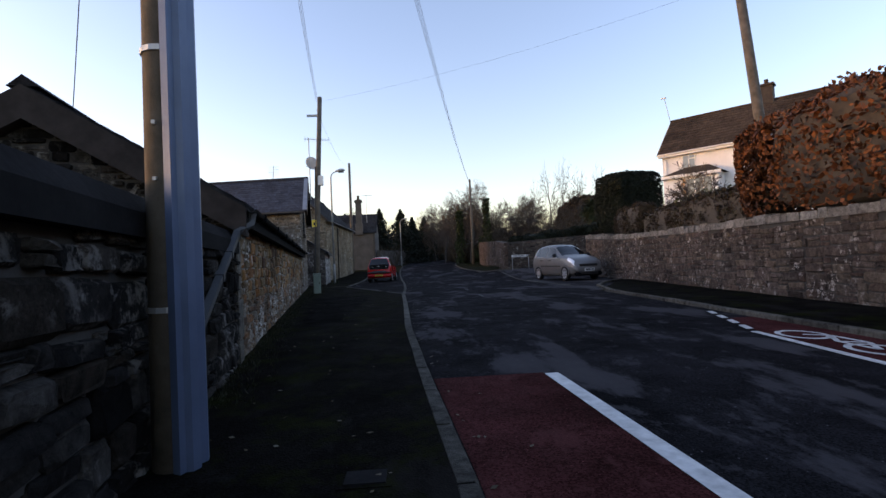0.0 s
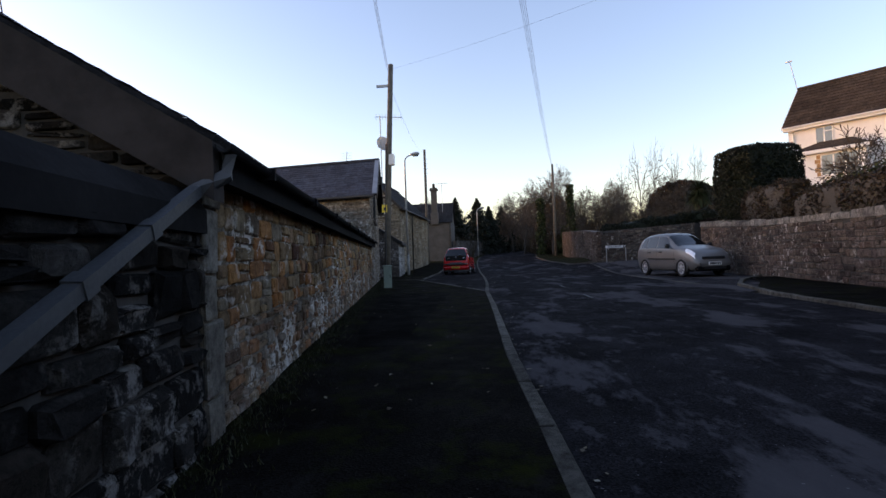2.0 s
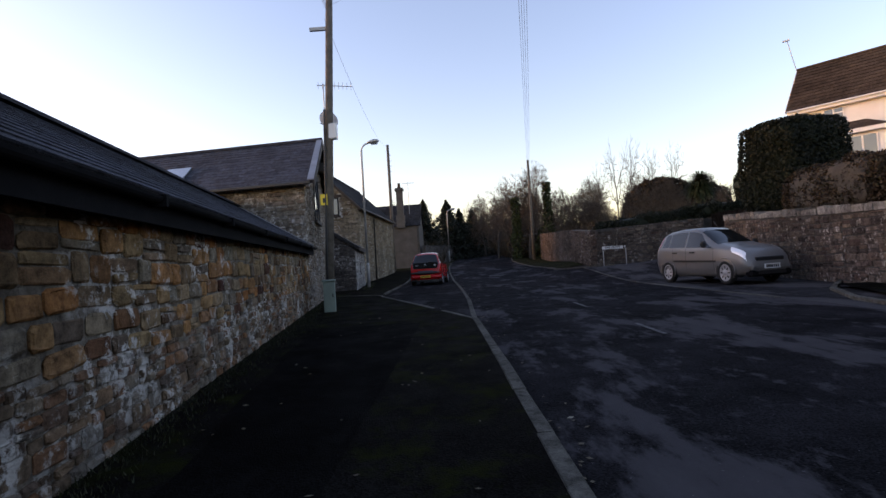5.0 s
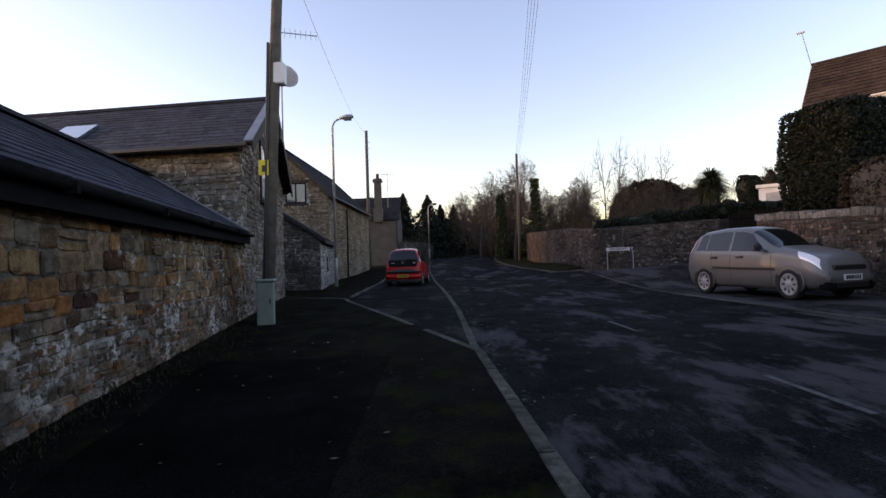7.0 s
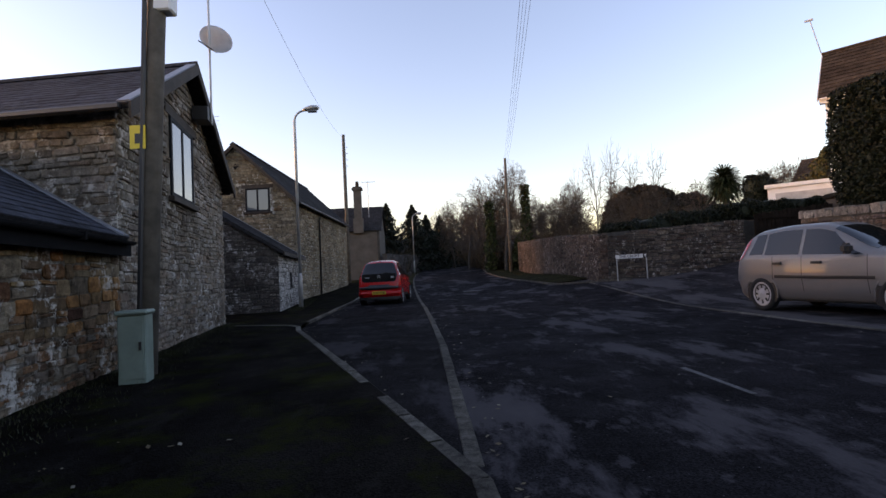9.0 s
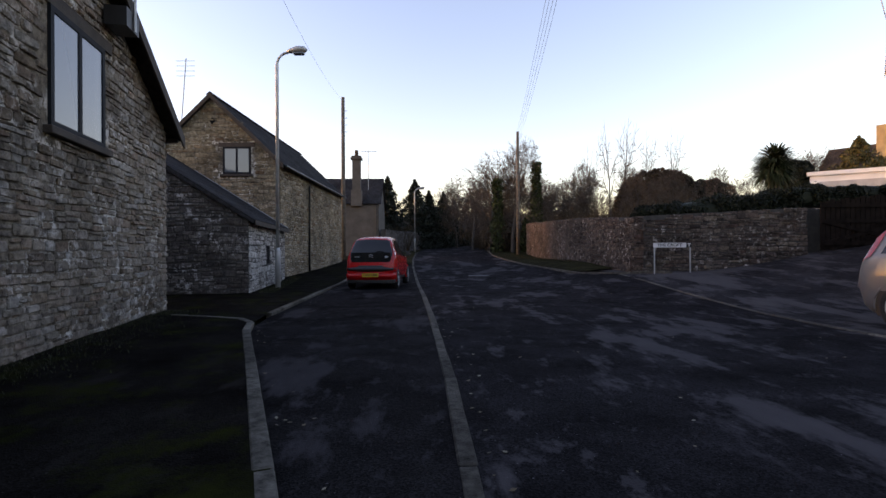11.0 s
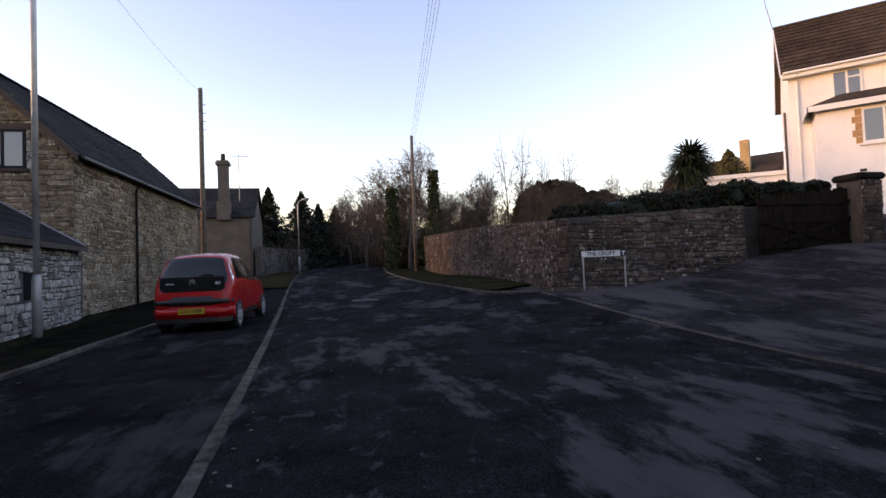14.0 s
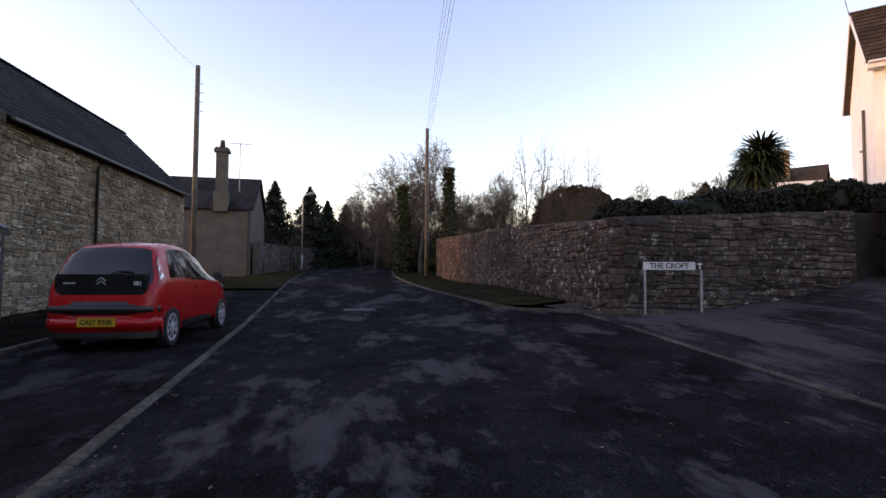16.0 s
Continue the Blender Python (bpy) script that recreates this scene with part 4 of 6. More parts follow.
for x, y, s, l in ((2.95, 38.7, 0.45, PAVE_H * 0), (1.02, 2.62, 0.13, PAVE_H)):
    cover = thing("manhole_cover", pose(x, y, ground_z(x, y) + l), "square iron access cover set in the ground", "manhole cover")
    part("frame", boxed(-s, s, -s * 0.8, s * 0.8, -0.05, 0.005), M_KERB if l == 0 else M_PAVE, cover)
    part("lid", boxed(-s + 0.03, s - 0.03, -s * 0.8 + 0.03, s * 0.8 - 0.03, -0.02, 0.012), simple("worn_iron", (0.10, 0.10, 0.105), 0.8, var=0.5, spec=0.05) if l == 0 else M_COPE_DARK, cover)


# ---- the white house ----
hm, _ = face_m((21.7, 38.7), (30, 30.0))
white_house = thing("white_house", Matrix.Translation((0, 0, 2.2)) @ hm, "cream rendered house with brown tiled roof", "house")
H_EAVE, H_RIDGE, H_D, H_L = 7.0, 10.2, 7.0, 17.0
part("wall", prism(bmesh.new(), [(0, -2), (H_D, -2), (H_D, H_EAVE), (H_D / 2, H_RIDGE - 0.1), (0, H_EAVE)], 0, H_L, "x"), M_RENDER, white_house)
for y0 in (-0.35, H_D + 0.35):
    part("roof", slab(bmesh.new(), (-0.25, y0, H_EAVE - 0.2), (H_L, y0, H_EAVE - 0.2), (H_L, H_D / 2, H_RIDGE), (-0.25, H_D / 2, H_RIDGE), 0.12), M_TILE, white_house)
    part("bargeboard", prism(bmesh.new(), [(y0, H_EAVE - 0.42), (H_D / 2, H_RIDGE - 0.24), (H_D / 2, H_RIDGE), (y0, H_EAVE - 0.2)], -0.3, -0.26, "x"), M_WHITE, white_house)
slates(white_house, (-0.25, -0.35, H_EAVE - 0.2), (H_L, -0.35, H_EAVE - 0.2), (H_L, H_D / 2, H_RIDGE), (-0.25, H_D / 2, H_RIDGE), M_TILE, 13, thick=0.035, seed=17, w=0.3, name="tile_rest", tilt=0.05)
part("ridge", tube(bmesh.new(), [(-0.28, H_D / 2, H_RIDGE), (H_L, H_D / 2, H_RIDGE)], 0.12, 8), M_TILE, white_house)
part("fascia", boxed(-0.2, H_L, -0.36, -0.32, H_EAVE - 0.5, H_EAVE - 0.24), M_WHITE, white_house)
part("soffit", boxed(-0.2, H_L, -0.32, 0, H_EAVE - 0.5, H_EAVE - 0.46), M_WHITE, white_house)
part("gutter", boxed(-0.2, H_L, -0.48, -0.37, H_EAVE - 0.34, H_EAVE - 0.24, bevel=0.03), M_WHITE, white_house)
part("downpipe", tube(bmesh.new(), [(0.3, -0.42, H_EAVE - 0.34), (0.3, -0.08, H_EAVE - 0.75), (0.3, -0.08, 0)], 0.045), M_WHITE, white_house)
part("soil_pipe", tube(bmesh.new(), [(-0.08, 2.2, 5.6), (-0.08, 2.2, -0.5)], 0.055), M_BLACK, white_house, "black soil pipe on the gable")
part("soil_branch", tube(bmesh.new(), [(-0.08, 2.2, 3.9), (-0.08, 3.2, 4.1)], 0.05), M_BLACK, white_house)
for cx, z, w, h in ((2.0, 5.35, 1.0, 1.15), (6.2, 5.2, 2.1, 1.4), (10.5, 5.2, 1.6, 1.3)):
    window(white_house, pose(cx, -0.012, z), w, h, 2, M_WHITE, M_WHITE)
    part("casement", boxed(cx, cx + w / 2 - 0.06, -0.03, -0.005, z + h * 0.68, z + h * 0.74), M_WHITE, white_house)
_ch = boxed(6.4, 7.3, H_D / 2 - 0.4, H_D / 2 + 0.4, H_RIDGE - 0.3, H_RIDGE + 1.1)
bx(_ch, 6.3, 7.4, H_D / 2 - 0.5, H_D / 2 + 0.5, H_RIDGE + 1.1, H_RIDGE + 1.25)
part("chimney", _ch, M_DARKWOOD, white_house, "dark brick chimney stack")
part("chimney_pot", tube(bmesh.new(), [(6.85, H_D / 2, H_RIDGE + 1.25), (6.85, H_D / 2, H_RIDGE + 1.65)], 0.15), M_TILE, white_house)
part("aerial_pole", tube(bmesh.new(), [(-0.2, H_D / 2, H_RIDGE - 0.5), (-0.7, H_D / 2, H_RIDGE + 2.2)], 0.025, 6), M_GALV, white_house)
part("aerial_head", boxed(-0.95, -0.55, H_D / 2 - 0.05, H_D / 2 + 0.05, H_RIDGE + 2.15, H_RIDGE + 2.25), M_GALV, white_house)
# the front bay with its hipped roof
P0, P1, PD, PE = 0.75, 4.4, -1.7, 4.75
part("bay_wall", boxed(P0, P1, PD, -0.002, -2, PE), M_RENDER, white_house)
bm = bmesh.new()
for a, b in ((P0 - 0.3, P1 + 0.3),):
    e = [bm.verts.new(v) for v in ((a, PD - 0.3, PE - 0.05), (b, PD - 0.3, PE - 0.05), (b, -0.004, PE - 0.05), (a, -0.004, PE - 0.05), (a + 1.3, -0.004, PE + 0.75), (b - 1.3, -0.004, PE + 0.75))]
    for f in ((0, 1, 5, 4), (0, 4, 3), (1, 2, 5), (3, 4, 5, 2), (3, 2, 1, 0)):
        bm.faces.new([e[i] for i in f])
part("bay_roof", bm, M_TILE, white_house)
part("bay_fascia", boxed(P0 - 0.26, P1 + 0.26, PD - 0.33, PD - 0.29, PE - 0.26, PE - 0.04), M_WHITE, white_house)
part("bay_fascia", boxed(P0 - 0.33, P0 - 0.29, PD - 0.3, -0.01, PE - 0.26, PE - 0.04), M_WHITE, white_house)
window(white_house, pose(3.1, PD - 0.012, 3.05), 1.9, 1.35, 3, M_WHITE, M_WHITE, name="bay_window")
M_SANDST = simple("orange_sandstone", (0.42, 0.25, 0.12), 0.9, var=0.3, scale=4)
for k in range(5):
    part("quoin", boxed(2.15 - (0.3 if k % 2 else 0.2), 2.145, PD - 0.03, PD + 0.02, 3.05 + k * 0.27, 3.3 + k * 0.27), M_SANDST, white_house)
window(white_house, pose(P0 - 0.012, -0.85, 3.0, 0, 0, -90), 0.5, 1.0, 1, M_WHITE, None, name="side_window")
part("plinth_line", boxed(P0, P1, PD - 0.02, PD, 1.9, 1.96), M_RENDER, white_house)
part("wall_lamp", boxed(2.0, 2.2, PD - 0.08, PD - 0.022, 1.95, 2.05), M_BLACK, white_house)

garage = thing("white_garage", pose(22.5, 44.5, 2.75, 0, 0, -36), "white flat-roofed garage with grey door", "garage")
part("wall", boxed(0, 3.7, 0, 5, -2.5, 2.5), M_RENDER, garage)
part("roof", boxed(-0.15, 3.85, -0.15, 5.1, 2.504, 2.72), M_WHITE, garage)
part("door", boxed(0.4, 3.3, -0.03, 0.02, -0.1, 2.15), simple("grey_door", (0.42, 0.43, 0.44), 0.5), garage)

far_villa = thing("far_stone_villa", pose(57, 70, 4, 0, 0, 35), "yellow stone villa, its wall colour warmed for the low sun", "house")
# Yellow stone with the low sun's glow put into the base colour
M_VILLA = simple("sun_warmed_yellow_stone", (0.42, 0.30, 0.15), 0.9, var=0.3, scale=1.5)
part("wall", prism(bmesh.new(), [(-4, -3), (4, -3), (4, 6.5), (0, 9.3), (-4, 6.5)], 0, 9), M_VILLA, far_villa)
for sx in (-1, 1):
    part("roof", slab(bmesh.new(), (sx * 4.4, -0.3, 6.3), (sx * 4.4, 9.3, 6.3), (0, 9.3, 9.5), (0, -0.3, 9.5), 0.15), M_TILE, far_villa)
    window(far_villa, pose(sx * 1.6, -0.02, 4.2), 1.1, 1.6, 2, M_WHITE)
part("chimney", boxed(-3.6, -2.6, 3, 4, 6, 11), M_VILLA, far_villa)

stack = thing("chimney_stack", pose(-17.7, 31.0, ground_z(-17.7, 31), 0, 0, 10), "brown brick chimney stack with a clay pot", "chimney")
part("shaft", boxed(-0.36, 0.36, -0.3, 0.3, -0.5, 7.7), M_TILE, stack)
part("cap", boxed(-0.44, 0.44, -0.38, 0.38, 7.704, 7.9, bevel=0.03), M_TILE, stack)
part("chimney_pot", tube(bmesh.new(), [(0, 0, 7.85), (0, 0, 8.15), (0, 0, 8.55)], [0.17, 0.13, 0.15], 12), M_TILE, stack)

# ---- poles ----
def telegraph_pole(x, y, top, r0, r1, label, lean=(0, 0)):
    g = ground_z(x, y)
    root = thing("telegraph_pole", pose(x, y, g), label, "pole", "telegraph poles")
    part("shaft", tube(bmesh.new(), [(0, 0, -0.4), (lean[0] * 0.5, lean[1] * 0.5, (top - g) / 2), (lean[0], lean[1], top - g)], [r0, (r0 + r1) / 2, r1], 12), M_POLE, root, smooth=True)
    return root


pole_near = telegraph_pole(-0.03, 2.95, 9.0, 0.115, 0.09, "weathered wooden telegraph pole with blue-grey cable guard")
pole_mid = telegraph_pole(-2.74, 20.5, 8.1, 0.12, 0.09, "dark wooden telegraph pole beside a green cabinet", (0.45, 0))
pole_far = telegraph_pole(-5.2, 53.0, 12.2, 0.16, 0.12, "tall wooden telegraph pole between the houses")
pole_east = telegraph_pole(8.1, 56.5, 10.6, 0.15, 0.11, "wooden telegraph pole against the bend wall")
pole_hedge = telegraph_pole(10.95, 12.5, 8.4, 0.15, 0.11, "leaning telegraph pole behind the beech hedge", (-0.8, 0))


def street_lamp(x, y, h, turn):
    root = thing("street_lamp", pose(x, y, ground_z(x, y), 0, 0, turn), "galvanised steel street lamp with curved arm", "street lamp", "street lamps")
    part("base", tube(bmesh.new(), [(0, 0, -0.2), (0, 0, 1.2), (0, 0, 1.3)], [0.085, 0.085, 0.06], 12), M_GALV, root, smooth=True)
    arc = [(0, 0, 1.28), (0, 0, h - 0.55)] + [(0.34 - 0.34 * math.cos(a), 0, h - 0.55 + 0.42 * math.sin(a)) for a in (0.3, 0.6, 0.9, 1.2, 1.45)] + [(0.40, 0, h - 0.1)]
    part("column", tube(bmesh.new(), arc, [0.055] * 2 + [0.04] * 6, 10), M_GALV, root, smooth=True)
    bm = bmesh.new()
    tube(bm, [(0.32, 0, h - 0.12), (0.42, 0, h - 0.08), (0.66, 0, h - 0.02), (0.86, 0, h - 0.01), (0.94, 0, h - 0.03)], [0.05, 0.1, 0.16, 0.14, 0.05], 12)
    for v in bm.verts:
        v.co.z = h - 0.06 + (v.co.z - h + 0.06) * 0.7
    part("lantern", bm, M_GALV, root, smooth=True)
    part("bowl", boxed(0.5, 0.86, -0.09, 0.09, h - 0.19, h - 0.11, bevel=0.03), M_GLASS, root)
    return root


street_lamp(-3.98, 33.0, 7.55, 0)
street_lamp(-0.3, 63.5, 6.1, 0)
street_lamp(4.2, 95.0, 6.0, 0)


# fittings of the near pole: a cable guard of pressed steel
outline = [(0.04, -0.115), (0.085, -0.135), (0.10, -0.10), (0.135, -0.095), (0.155, -0.045), (0.13, 0.0), (0.155, 0.045), (0.14, 0.09), (0.095, 0.11), (0.065, 0.09)]
bm = bmesh.new()
lo = [bm.verts.new((x, y, -0.05)) for x, y in outline]
hi = [bm.verts.new((x - 0.02, y, 5.2)) for x, y in outline]
for i in range(len(outline)):
    bm.faces.new((lo[i], lo[(i + 1) % len(outline)], hi[(i + 1) % len(outline)], hi[i]))
bm.faces.new(lo[::-1])
bm.faces.new(hi)
part("cable_guard", bm, M_GUARD, pole_near, "blue-grey steel cable guard")
for z in (0.9, 2.3, 3.7):
    part("strap", tube(bmesh.new(), [(0, 0, z), (0, 0, z + 0.03)], 0.119, 14), M_GALV, pole_near)
for z in (1.6, 1.9, 2.6):
    part("nail", boxed(-0.02, 0.0, -0.125, -0.1, z, z + 0.02), M_GALV, pole_near)
# fittings of the middle pole
part("terminal_box", boxed(0.24, 0.46, -0.1, 0.1, 4.45, 4.85, bevel=0.02), M_WHITE, pole_mid, "white cable terminal box")
part("warning_plate", boxed(-0.03, 0.15, -0.135, -0.125, 2.75, 3.03), simple("yellow_plate", (0.72, 0.52, 0.03), 0.5, var=0.15), pole_mid, "yellow electric warning plate")
part("warning_mark", boxed(0.03, 0.09, -0.14, -0.136, 2.81, 2.93), M_BLACK, pole_mid)
part("cable_riser", tube(bmesh.new(), [(0.02, -0.12, 0.6), (0.11, -0.115, 3.0), (0.19, -0.11, 5.2)], 0.03, 6), M_BLACK, pole_mid)
part("crossarm", boxed(-0.1, 0.35, -0.04, 0.04, 7.3, 7.38), M_GALV, pole_mid)
for p in (pole_far, pole_east):
    h = p.children[0].dimensions.z - 0.4
    for k in range(4):
        part("step_iron", boxed(0.08, 0.3, -0.02, 0.02, h - 1.0 - k * 0.5, h - 0.97 - k * 0.5), M_GALV, p)

# ---- green cabinet ----
cab = thing("street_cabinet", pose(-2.6, 20.1, ground_z(-2.4, 20) + PAVE_H, 0, 0, 12), "small green metal utility cabinet at the pole's foot", "cabinet")
part("body", boxed(-0.17, 0.17, -0.14, 0.14, -0.02, 0.82, bevel=0.012), M_GREEN, cab)
part("door", boxed(-0.14, 0.14, -0.152, -0.141, 0.06, 0.76), M_GREEN, cab)
part("cap", boxed(-0.2, 0.2, -0.17, 0.17, 0.822, 0.88, bevel=0.02), M_GREEN, cab)
part("handle", boxed(0.09, 0.12, -0.17, -0.153, 0.4, 0.5), M_BLACK, cab)
part("plinth", boxed(-0.21, 0.21, -0.18, 0.18, -0.12, -0.021), M_KERB, cab)
cab.scale = (0.82, 0.9, 0.9)

# ---- aerial and dish on the gable ----
mast = thing("tv_mast", house_a.matrix_world @ pose(3.75, -0.36, 4.55), "television mast with aerial and grey satellite dish", "aerial")
part("bracket", boxed(-0.25, 0.2, 0.0, 0.3, 0.0, 0.28), M_BLACK, mast, "dark wall bracket box")
part("mast", tube(bmesh.new(), [(0, -0.02, 0), (0, -0.02, 3.1)], 0.022, 8), M_GALV, mast)
part("boom", tube(bmesh.new(), [(0, 0.2, 3.05), (0.15, -1.0, 3.05)], 0.014, 6), M_GALV, mast)
for k in range(9):
    y = 0.15 - k * 0.14
    part("element", tube(bmesh.new(), [(0.02 - 0.12 * y, y, 2.92), (0.02 - 0.12 * y, y, 3.18)], 0.008, 5), M_GALV, mast)
bm = bmesh.new()
rings = []
for i in range(6):
    r = 0.33 * i / 5
    rings.append([bm.verts.new((r * math.cos(a * math.tau / 20), 0.28 * r * r / 0.33 - 0.1, r * 1.1 * math.sin(a * math.tau / 20))) for a in range(20)] if i else [bm.verts.new((0, -0.1, 0))])
for i in range(5):
    for a in range(20):
        q = [rings[i][a % len(rings[i])], rings[i][(a + 1) % len(rings[i])], rings[i + 1][(a + 1) % 20], rings[i + 1][a]]
        q = list(dict.fromkeys(q))
        bm.faces.new(q)
bmesh.ops.solidify(bm, geom=bm.faces[:], thickness=0.01)
dish = part("dish", bm, simple("dish_grey", (0.55, 0.56, 0.57), 0.5), mast, "grey satellite dish", True)
dish.matrix_local = pose(0.05, -0.15, 1.85, 18, 0, 112)
part("lnb_arm", tube(bmesh.new(), [(0.05, -0.15, 1.55), (-0.32, 0.12, 1.62)], 0.014, 6), M_BLACK, mast)
mast_b = thing("barn_aerial", barn.matrix_world @ pose(-3.9, -0.1, 6.35), "thin television aerial on the barn gable", "aerial")
part("mast", tube(bmesh.new(), [(0, 0, 0), (0.25, -0.1, 2.6)], 0.022, 6), M_GALV, mast_b)
for k in range(4):
    part("element", tube(bmesh.new(), [(-0.15, -0.1, 1.9 + k * 0.2), (0.6, -0.1, 1.9 + k * 0.2)], 0.009, 5), M_GALV, mast_b)
mast_c = thing("chimney_aerial", far_house.matrix_world @ pose(-1.0, 1.5, 6.2), "small aerial on the far house", "aerial")
part("mast", tube(bmesh.new(), [(0, 0, -0.5), (0, 0, 3.0)], 0.025, 6), M_GALV, mast_c)
part("boom", tube(bmesh.new(), [(-0.6, 0, 2.9), (0.7, 0, 2.9)], 0.02, 6), M_GALV, mast_c)


# ---- overhead wires ----
def wire(name, a, b, sag, r=0.008, label="thin overhead telephone wire"):
    a, b = Vector(a), Vector(b)
    pts = [a.lerp(b, i / 14) - Vector((0, 0, 4 * sag * (i / 14) * (1 - i / 14))) for i in range(15)]
    tagged(part(name, tube(bmesh.new(), pts, r, 5), M_BLACK), label, "wire", "overhead wires")


for k in range(4):
    wire("overhead_wire", (-0.03 + 0.07 * k, 2.95, 8.9 - 0.1 * k), (8.0 + 0.07 * k, 56.5, 10.4 - 0.14 * k), 0.9 + 0.05 * k, 0.0055)
for k in range(3):
    wire("overhead_wire", (-0.03 + 0.07 * k, 2.95, 8.8 - 0.12 * k), (-2.45 + 0.05 * k, 20.5, 8.0 - 0.12 * k), 0.35 + 0.06 * k, 0.005)
wire("overhead_wire", (-2.44, 20.5, 7.9), (10.2, 12.5, 8.2), 0.3, 0.0025)
wire("overhead_wire", (-2.44, 20.5, 7.6), (-5.2, 53.0, 12.0), 0.8, 0.005)
wire("overhead_wire", (-0.03, 2.95, 8.7), (-3.2, 7.0, 3.1), 0.1, 0.006)

# ---- street name sign ----
sign = thing("street_sign", Matrix.Identity(4), "white street name plate on two grey posts", "sign")
sg = ground_z(9.1, 33.2)
sign.matrix_world = pose(8.32, 32.4, sg + 0.05, 0, 0, -9)
sign.scale = (1.02, 1.0, 0.96)
for x in (-0.52, 0.52):
    part("post", boxed(x - 0.016, x + 0.016, 0.0, 0.032, -0.3, 0.86), M_GALV, sign)
part("plate", boxed(-0.56, 0.4, -0.012, -0.002, 0.73, 0.88), simple("sign_white", (0.6, 0.6, 0.6), 0.5, var=0.2, scale=6), sign)
part("border", boxed(0.402, 0.56, -0.012, -0.002, 0.73, 0.88), M_BLACK, sign, "black no-through-road panel")
part("symbol", bx(boxed(0.47, 0.49, -0.016, -0.0125, 0.745, 0.865), 0.435, 0.525, -0.016, -0.0125, 0.83, 0.855), M_WHITE, sign)


def lettering(text, size, m, material, parent, name="lettering"):
    cu = bpy.data.curves.new("lettering", "FONT")
    cu.body, cu.size, cu.align_x, cu.align_y, cu.extrude = text, size, "CENTER", "CENTER", 0.0015
    cu.offset = size * 0.02
    tmp = bpy.data.objects.new("lettering", cu)
    scene.collection.objects.link(tmp)
    me = bpy.data.meshes.new_from_object(tmp.evaluated_get(bpy.context.evaluated_depsgraph_get()))
    bpy.data.objects.remove(tmp)
    me.materials.clear()
    me.materials.append(material)
    ob = new(name, me)
    ob.parent = parent
    ob.matrix_local = m
    return ob


lettering("THE CROFT", 0.135, pose(-0.08, -0.014, 0.805, 90, 0, 0), M_BLACK, sign)

# ---- gate ----
gate_post_l = ground_z(13.1, 32.6)
gate = thing("wooden_gate", pose(13.15, 32.55, gate_post_l, 0, 0, -4), "weathered dark boarded double gate with iron straps", "gate")
for k in range(19):
    part("board", boxed(0.05 + k * 0.155, 0.19 + k * 0.155, 0.0, 0.03, 0.1, 1.62 + 0.015 * k + 0.03 * ((k * 7) % 3)), M_GATE, gate)
for z in (0.25, 0.95, 1.45):
    part("rail", boxed(0.03, 3.0, -0.04, -0.002, z, z + 0.13), M_GATE, gate)
for a, b in ((0.25, 0.95), (0.95, 0.25)):
    part("brace", prism(bmesh.new(), [(0.1, a), (2.9, b), (2.9, b + 0.12), (0.1, a + 0.12)], -0.036, -0.003), M_GATE, gate)
pillar = thing("gate_pillar", pose(16.55, 32.3, ground_z(16.5, 32.3), 0, 0, -4), "rough stone gate pillar with a capstone", "pillar")
part("shaft", boxed(-0.38, 0.38, -0.3, 0.4, -0.4, 1.75, bevel=0.03), M_MORTAR_DARK, pillar)
part("cap", boxed(-0.46, 0.46, -0.38, 0.48, 1.754, 1.95, bevel=0.05), M_COPE_DARK, pillar)
LATER.append((pillar, Matrix.Translation((-0.38, -0.3, 0)), 0.76, 1.74, S_PURPLE, 91, dict()))
block_wall("wall_yard", [(13.0, 33.3), (16.9, 33.0)][::-1], [2.48, 2.5][::-1], 0.4, S_PURPLE, M_MORTAR_DARK, "rubble wall behind the yard gate", 95)
block_wall("wall_lane", [(-2.6, 58.0), (-2.0, 64.0), (0.2, 78.0), (4.2, 98.0)], [2.9, 3.0, 3.3, 3.9], 0.4, S_SHED, M_MORTAR_DARK, "grey garden wall along the lane", 97, course=(0.12, 0.25), run=(0.2, 0.6))


# ---- plants ----
L_BEECH = leaf_mat("beech_leaves", [(0.0, (0.040, 0.015, 0.007)), (0.4, (0.125, 0.042, 0.014)), (0.75, (0.20, 0.072, 0.022)), (1.0, (0.075, 0.028, 0.011))])
L_YEW = leaf_mat("yew_needles", [(0.0, (0.005, 0.008, 0.004)), (0.6, (0.009, 0.014, 0.007)), (1.0, (0.015, 0.022, 0.010))])
L_BROWN = leaf_mat("brown_hedge", [(0.0, (0.022, 0.015, 0.010)), (0.6, (0.045, 0.030, 0.018)), (1.0, (0.04, 0.038, 0.018))])
L_GREEN = leaf_mat("evergreen_leaves", [(0.0, (0.018, 0.026, 0.009)), (0.6, (0.035, 0.05, 0.016)), (1.0, (0.06, 0.075, 0.022))])
L_PALM = leaf_mat("palm_blades", [(0.0, (0.018, 0.03, 0.012)), (0.6, (0.035, 0.05, 0.02)), (1.0, (0.07, 0.065, 0.03))])
# Gold leaf tones: the low sunlight is put into the colour
L_SUN_GOLD = leaf_mat("sun_tinted_evergreen", [(0.0, (0.05, 0.05, 0.016)), (1.0, (0.12, 0.10, 0.03))])
M_BARK = simple("grey_bark", (0.055, 0.047, 0.038), 0.9, var=0.4, scale=3, grain=40, bump_s=0.5)
M_TWIG = simple("twigs", (0.06, 0.046, 0.034), 0.9, var=0.3, scale=1, bump_s=0)
